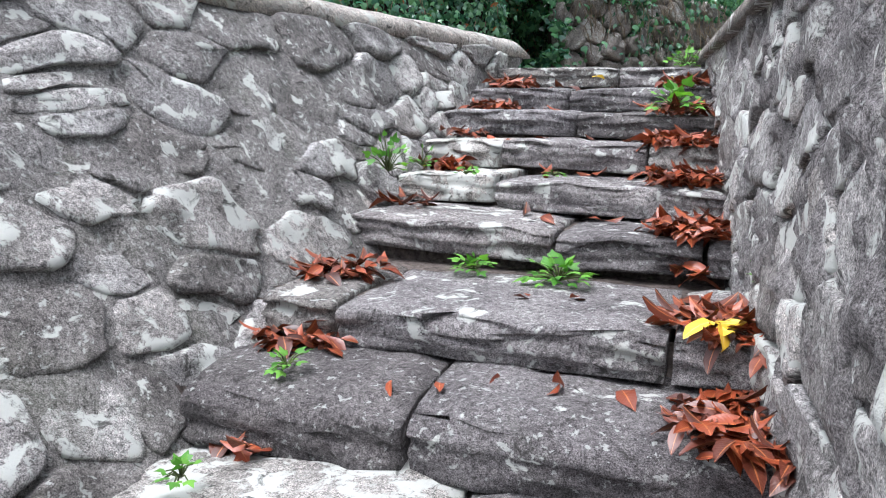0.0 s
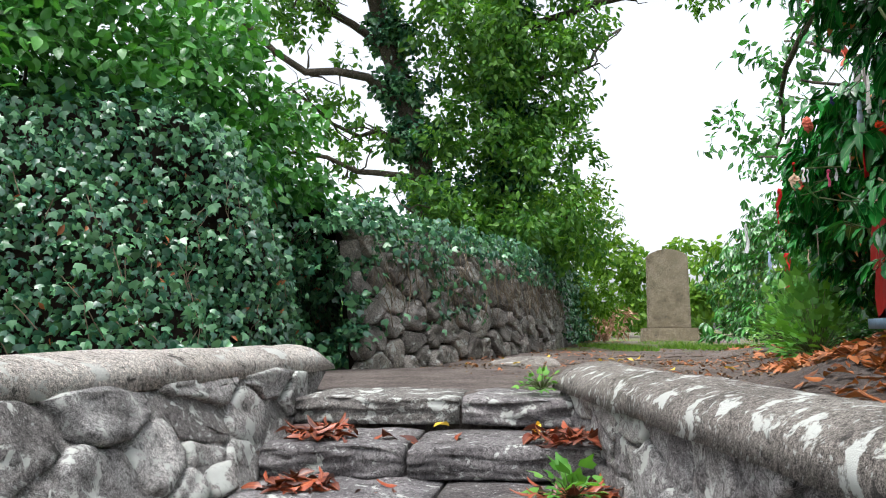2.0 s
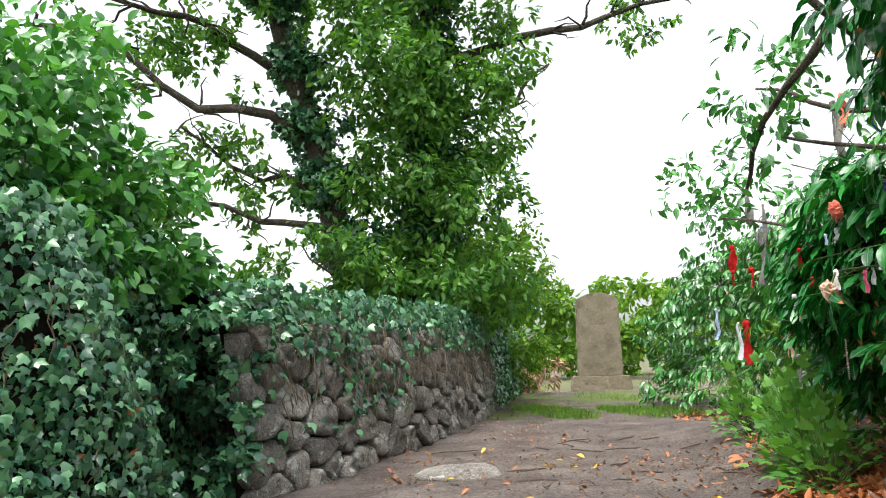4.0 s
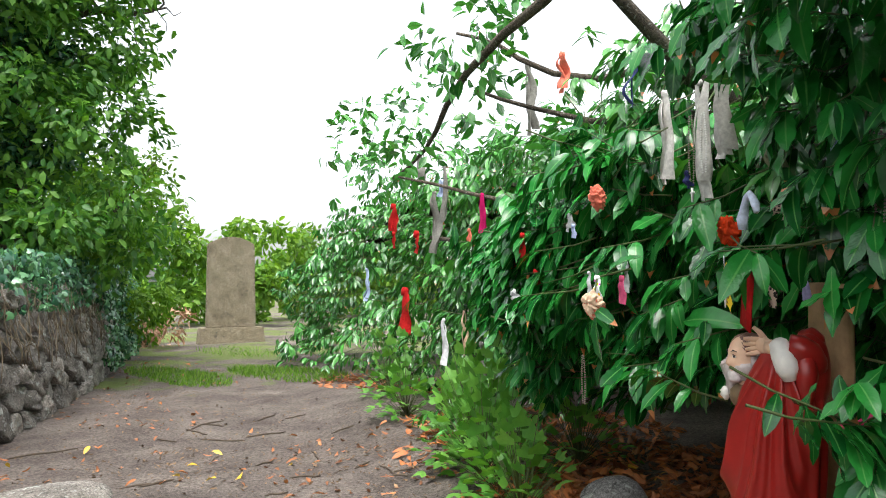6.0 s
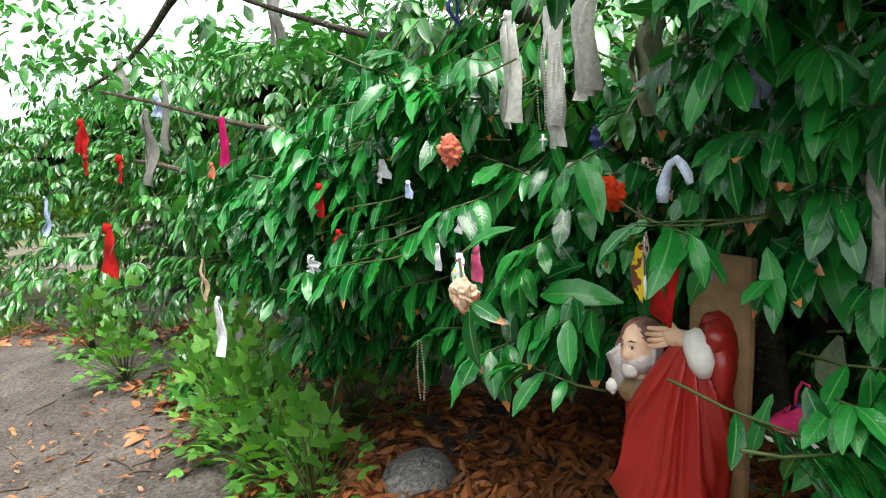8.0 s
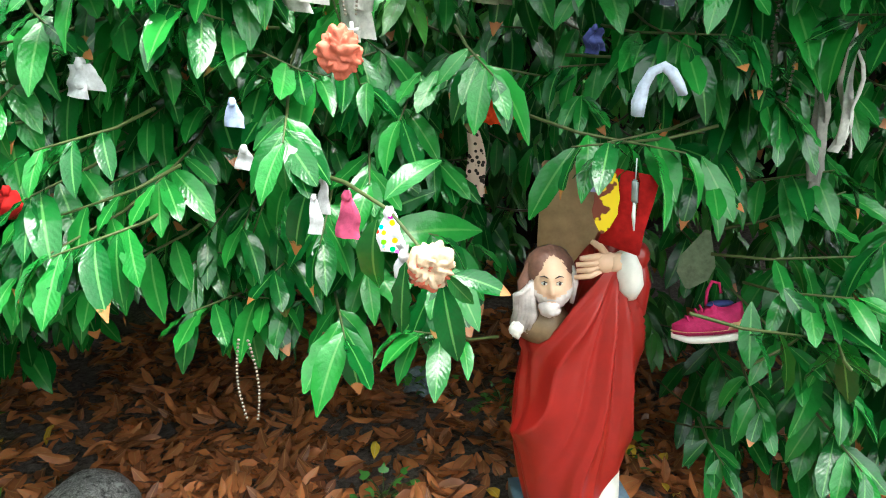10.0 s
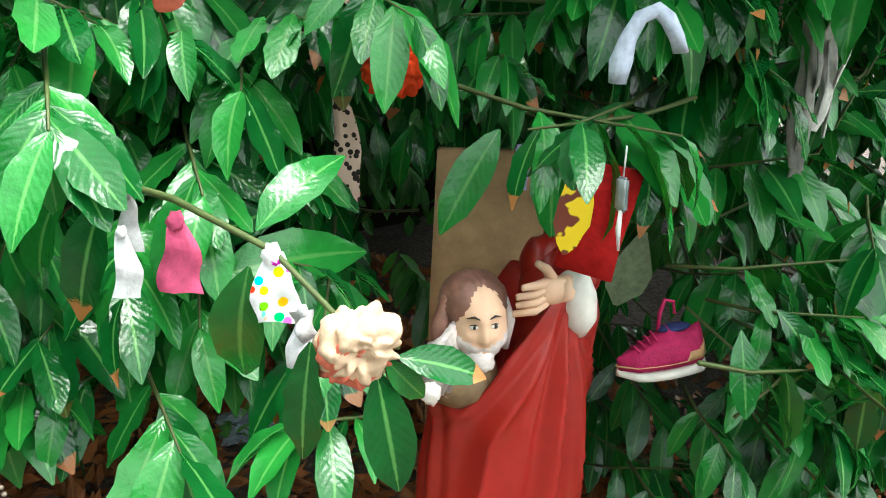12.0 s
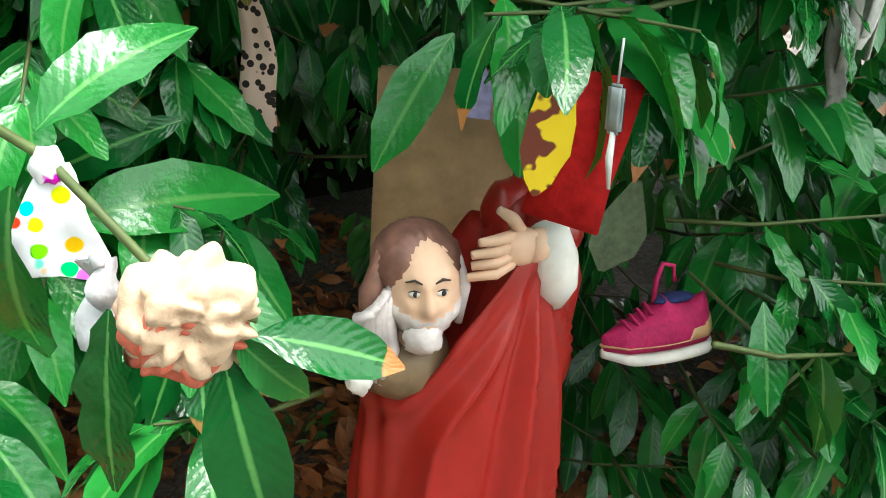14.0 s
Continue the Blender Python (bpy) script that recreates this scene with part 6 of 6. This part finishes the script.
# each rag: place, length, width, cloth, words, turn, strips
for at, ln, w, mat, words, turn, k in (
        ((3.70, 5.12, 1.375), 0.10, 0.055, C_PINK, "pink ribbon tied to a laurel twig", 0.2, 1),
        ((3.50, 5.10, 1.375), 0.085, 0.055, C_DOTS, "white cloth with coloured dots knotted on a twig", 0.3, 1),
        ((3.46, 5.09, 1.315), 0.07, 0.030, C_WHITE, "white ribbon ends hanging from a twig", 0.2, 2),
        ((3.78, 5.15, 1.40), 0.08, 0.03, C_WHITE, "small white rag on a twig", 0.6, 1),
        ((3.40, 4.67, 1.72), 0.05, 0.03, C_NAVY, "small dark blue ribbon on a twig", 0.1, 2),
        ((4.00, 4.62, 1.62), 0.12, 0.12, C_LEOPARD, "leopard-print scarf tied round a branch", 0.3, 2),
        ((3.98, 4.64, 1.50), 0.24, 0.055, C_LEOPARD, "hanging end of a leopard-print scarf", 0.1, 1),
        ((5.25, 7.30, 2.03), 0.36, 0.07, C_MAGENTA, "bright magenta ribbon hanging in the laurel", 0.5, 2),
        ((6.95, 10.3, 2.30), 0.36, 0.16, C_RED, "red cloth tied in the laurel", 0.4, 2),
        ((6.45, 9.35, 1.90), 0.20, 0.16, C_RED, "red cap-like rag in the laurel", 0.1, 1),
        ((6.55, 9.65, 1.30), 0.48, 0.20, C_RED, "large red rag hanging low on the laurel", 0.3, 2),
        ((6.70, 10.0, 1.95), 0.16, 0.10, C_RED, "small red rag in the laurel", 0.3, 1),
        ((3.99, 5.87, 1.60), 0.12, 0.06, C_RED, "red ribbon with a white knot on a twig", 0.3, 1),
        ((3.98, 5.28, 1.46), 0.05, 0.05, C_WHITE, "white rag knotted on a twig", 0.3, 1),
        ((4.03, 5.61, 1.68), 0.07, 0.06, C_WHITE, "grey-white rag tied to a twig", 0.2, 2),
        ((3.95, 5.90, 1.32), 0.06, 0.07, C_WHITE, "white rag knotted on a twig", 0.1, 2),
        ((3.80, 6.24, 1.18), 0.22, 0.04, C_WHITE, "white ribbon hanging from a twig", 0.4, 2),
        ((3.70, 5.35, 1.60), 0.05, 0.04, C_BLUE, "faded blue rag on a twig", 0.2, 1),
        ((5.96, 8.55, 2.22), 0.55, 0.12, C_GREY, "long grey rag hanging in the laurel", 0.2, 3),
        ((5.80, 8.30, 2.28), 0.16, 0.12, C_BLUE, "pale blue rag in the laurel", 0.2, 2),
        ((5.55, 8.00, 2.35), 0.55, 0.10, C_GREY, "beige rag strip hanging in the laurel", 0.5, 1),
        ((6.25, 9.05, 2.70), 0.40, 0.18, C_GREY, "pale gauze rag hung over a laurel branch", 0.2, 2),
        ((4.04, 4.94, 2.19), 0.52, 0.10, C_PALE_RAG, "long pale grey rags knotted on a branch", 0.3, 2),
        ((4.00, 5.08, 2.16), 0.46, 0.13, C_PALE_RAG, "off-white rag strip with a frayed end", 0.1, 1),
        ((4.10, 5.30, 2.42), 0.30, 0.03, C_NAVY, "dark navy ribbon hanging from a branch", 0.2, 1),
        ((3.96, 4.81, 2.22), 0.36, 0.11, C_PALE_RAG, "twisted grey rag on a branch", 0.6, 2),
        ((3.94, 4.60, 2.08), 0.30, 0.13, C_OLIVE, "faded olive cloth over a branch", 0.2, 3),
        ((3.35, 4.03, 1.71), 0.40, 0.045, C_GREY, "long grey ribbon hanging from the laurel", 0.2, 2),
        ((3.35, 3.95, 1.71), 0.32, 0.045, C_PALE_RAG, "frayed cream rag hanging from the laurel", 0.5, 2),
        ((3.61, 4.28, 1.91), 0.16, 0.035, C_BLUE, "pale blue ribbon hanging from the laurel", 0.2, 2),
        ((5.70, 7.20, 3.10), 0.62, 0.12, C_GREY, "grey lace scarf hanging from a bough", 0.3, 2),
        ((4.72, 6.15, 2.72), 0.22, 0.09, C_CORAL, "faded coral knitted rag on a bough", 0.2, 2),
        ((3.72, 4.42, 1.37), 0.08, 0.04, C_LILAC, "lilac ribbon hanging in the laurel", 0.2, 1),
        ((3.62, 5.22, 1.40), 0.08, 0.03, C_WHITE, "small white ribbon in the laurel", 0.2, 1),
        ((5.40, 7.65, 1.15), 0.34, 0.07, C_CREAM, "pale rag strip hanging low in the laurel", 0.2, 1),
        ((4.95, 7.05, 0.95), 0.24, 0.08, C_GREY, "pale grey rag hanging low in the laurel", 0.5, 1),
        ((7.70, 11.75, 1.60), 0.45, 0.12, C_BLUE, "pale blue rag in the laurel", 0.5, 1),
        ((5.0, 7.2, 1.75), 0.08, 0.06, C_CORAL, "small coral rag on a twig", 0.4, 1),
        ((4.3, 6.2, 1.50), 0.08, 0.05, C_ORANGE, "small orange-red rag on a twig", 0.4, 2),
        ((4.0, 5.8, 1.42), 0.07, 0.05, C_RED, "small red rag on a twig", 0.4, 2)):
    if ln > 0.25 and mat not in (C_RED, C_MAGENTA):
        w, k = w * 0.6, k + 1
    ribbon(at, ln, w, mat, words, turn, min(0.018, ln * 0.05), k)
beads((4.01, 4.97, 2.05), 0.30, 0.0042, M_BEAD, "strings of pale beads hung on a branch", True)
beads((4.00, 4.91, 2.05), 0.26, 0.0042, M_SILVER, "strings of grey glass beads on a branch")
beads((4.50, 5.58, 2.40), 0.10, 0.005, M_SILVER, "white bead rosary with a small cross", True)
beads((3.78, 5.37, 1.05), 0.22, 0.004, M_BEAD, "string of wooden beads hanging under the laurel")
beads((3.42, 4.10, 1.80), 0.30, 0.0042, M_BEAD, "bead strings among the rags")

M_MOTTLED, mn, ml, mb = material("yellow_blotched_leaf", 0.35, 0.5)
ml.new(ramp(mn, ml, noise_tex(mn, ml, world_co(mn), 26, 2), [(0.47, (0.16, 0.035, 0.02)), (0.51, (0.85, 0.62, 0.02))]), mb.inputs["Base Color"])
# pale cloth loop draped over a leaf
lp = thing("cloth_loop", "pale blue-white cloth loop draped over a laurel leaf", "cloth", (0, 0, 0), "rags on the laurel")
bm = bmesh.new()
tube(bm, [Vector((3.42, 4.47, 1.60)) + RGT * a + Vector((0, 0, b)) for a, b in ((-0.052, -0.075), (-0.050, -0.045), (-0.040, -0.010), (-0.022, 0.022), (0.002, 0.030), (0.022, 0.018), (0.036, -0.006), (0.044, -0.030))], [0.016, 0.018, 0.014, 0.011, 0.011, 0.012, 0.013, 0.010], 10)
for v in bm.verts:
    v.co += noise.noise_vector(v.co * 45) * 0.006
part("band", bm, cloth("pale_blue_white_cloth", (0.60, 0.66, 0.82)), lp)
# red packet with a yellowed leaf and a key ring in front
pk = box("red_packet", (0.10, 0.008, 0.19), C_RED, wobble=0.006, bevel=0.002)
pk.matrix_world = stand((3.47, 4.51, 1.30)) @ pose(0, 0, 0, 0, 12, -8)
tagged(pk, "flat red cloth packet hanging behind the statue's hand", "packet", "rags on the laurel")
yl = leaf_cloud("yellowed_leaf", LAUREL[1], [(0, 0, 0)], [(-0.12, 0, -1)], [(0, -1, 0.15)], [0.17], M_MOTTLED)
yl.matrix_world = stand((3.46, 4.57, 1.42))
tagged(yl, "yellowed laurel leaf hanging before a red packet", "leaf")
# a broad pale grey-green leaf beside the statue
pl = leaf_cloud("pale_leaf", strip_leaf([0.04, 0.16, 0.27, 0.24, 0.03], 0.2, 0.1), [(0, 0, 0)], [(-0.25, 0, -1)], [(0, -1, 0.1)], [0.19], cloth("grey_green_leaf", (0.22, 0.28, 0.17)))
pl.matrix_world = stand((3.64, 4.08, 1.15))
tagged(pl, "pale grey-green leaf hanging among the leaves", "card")
kr = thing("key_ring", "clear plastic key fob on a white string", "key ring", (3.40, 4.55, 1.44))
bm = bmesh.new()
tube(bm, [(0, 0, 0), (0.002, 0, -0.05)], [0.0015, 0.0015], 5)
part("string", bm, C_WHITE, kr)
o = box("fob", (0.022, 0.006, 0.055), plain_mat("grey_plastic", (0.35, 0.40, 0.40), 0.15, 0.3), kr, "clear plastic fob")
o.location = (0.002, 0, -0.075)
bm = bmesh.new()
tube(bm, [(0.002, 0, -0.10), (0.004, 0, -0.13), (0.001, 0, -0.165)], [0.0035, 0.005, 0.002], 6)
part("charm", bm, M_SILVER, kr)


def build_shoe():
    s = thing("trainer", "magenta child's trainer with white sole hung in the laurel", "shoe")
    ln, n, m = 0.19, 22, 18

    def half(t):
        return 0.030 + 0.008 * math.sin(math.pi * t) + 0.006 * math.sin(math.pi * min(1, t * 1.3)) - 0.026 * max(0, t - 0.82) / 0.18 - 0.012 * max(0, 0.08 - t) / 0.08

    def loft(name, zlo, ztop, mat, grow, label=""):
        bm = bmesh.new()
        rows = []
        for i in range(n + 1):
            t = i / n
            row = []
            for j in range(m):
                a = math.pi * j / (m - 1)
                w = half(t) * grow
                z = zlo(t) + (ztop(t) - zlo(t)) * math.sin(a) ** 0.75
                row.append(bm.verts.new((ln * (t - 0.5) * (1.02 if grow > 1 else 0.98), -w * math.cos(a), z)))
            rows.append(row)
        for r, q in zip(rows, rows[1:]):
            for j in range(m - 1):
                bm.faces.new((r[j], q[j], q[j + 1], r[j + 1]))
            bm.faces.new((r[m - 1], q[m - 1], q[0], r[0]))
        bm.faces.new(rows[0])
        bm.faces.new(rows[-1][::-1])
        bmesh.ops.recalc_face_normals(bm, faces=bm.faces)
        return part(name, bm, mat, s, label)

    pink = plain_mat("magenta_mesh_fabric", (0.50, 0.012, 0.11), 0.75, 0.25, 90, 0.6)
    loft("sole", lambda t: -0.022 + 0.010 * max(0, t - 0.75) / 0.25, lambda t: 0.002 + 0.006 * max(0, t - 0.8), M_PALE, 1.06, "thick white rubber sole")
    loft("upper", lambda t: 0.0, lambda t: 0.075 - 0.01 * math.sin(t * 9) if t < 0.42 else 0.075 - 0.048 * ((t - 0.42) / 0.58) ** 0.8, pink, 1.0)
    h = loft("heel_patch", lambda t: 0.008, lambda t: 0.045 if t < 0.24 else 0.012, plain_mat("gold_patch", (0.60, 0.36, 0.18), 0.35, 0.2), 1.03, "pale gold heel patch")
    bm = bmesh.new()
    bmesh.ops.create_uvsphere(bm, u_segments=16, v_segments=8, radius=1, matrix=Matrix.Translation((-0.035, 0, 0.072)) @ Matrix.Diagonal((0.038, 0.021, 0.008, 1)))
    part("opening", bm, C_NAVY, s, "dark opening")
    bm = bmesh.new()
    tube(bm, [(0.0, 0.0, 0.07), (-0.005, 0.004, 0.11), (-0.02, 0.0, 0.135), (-0.038, 0, 0.128), (-0.042, -0.004, 0.10)], [0.0045] * 5, 7)
    part("lace_loop", bm, pink, s)
    for k in range(4):
        bm = bmesh.new()
        x = 0.012 + 0.013 * k
        tube(bm, [(x, -0.022, 0.058 - 0.007 * k), (x + 0.004, 0, 0.072 - 0.0085 * k), (x, 0.022, 0.058 - 0.007 * k)], [0.0028] * 3, 6)
        part("lace", bm, pink, s)
    s.matrix_world = stand((3.51, 4.19, 0.915)) @ pose(0, 0, 0, 6, 6, 188)


build_shoe()
bm = bmesh.new()
bmesh.ops.create_icosphere(bm, subdivisions=4, radius=0.2)
for v in bm.verts:
    v.co = Vector((v.co.x, v.co.y * 0.9, v.co.z * 0.8)) * (1 + 0.1 * noise.noise(v.co * 7))
st = link_mesh("stone", bm, M_MORTAR)
st.location = (4.64, 5.79, 0.16)
tagged(st, "rounded grey stone in the leaf litter", "stone")
bm = bmesh.new()
bmesh.ops.create_icosphere(bm, subdivisions=3, radius=0.09)
for v in bm.verts:
    v.co = Vector((v.co.x * 1.1, v.co.y, v.co.z * 0.5)) * (1 + 0.6 * noise.noise(v.co * 22))
bg = link_mesh("plastic_bag", bm, cloth("grey_blue_plastic", (0.30, 0.36, 0.42)), None, "", False)
bg.location = (4.95, 4.40, ground_height(4.95, 4.40) + 0.03)
tagged(bg, "crumpled pale grey plastic bag on the leaf litter", "litter")
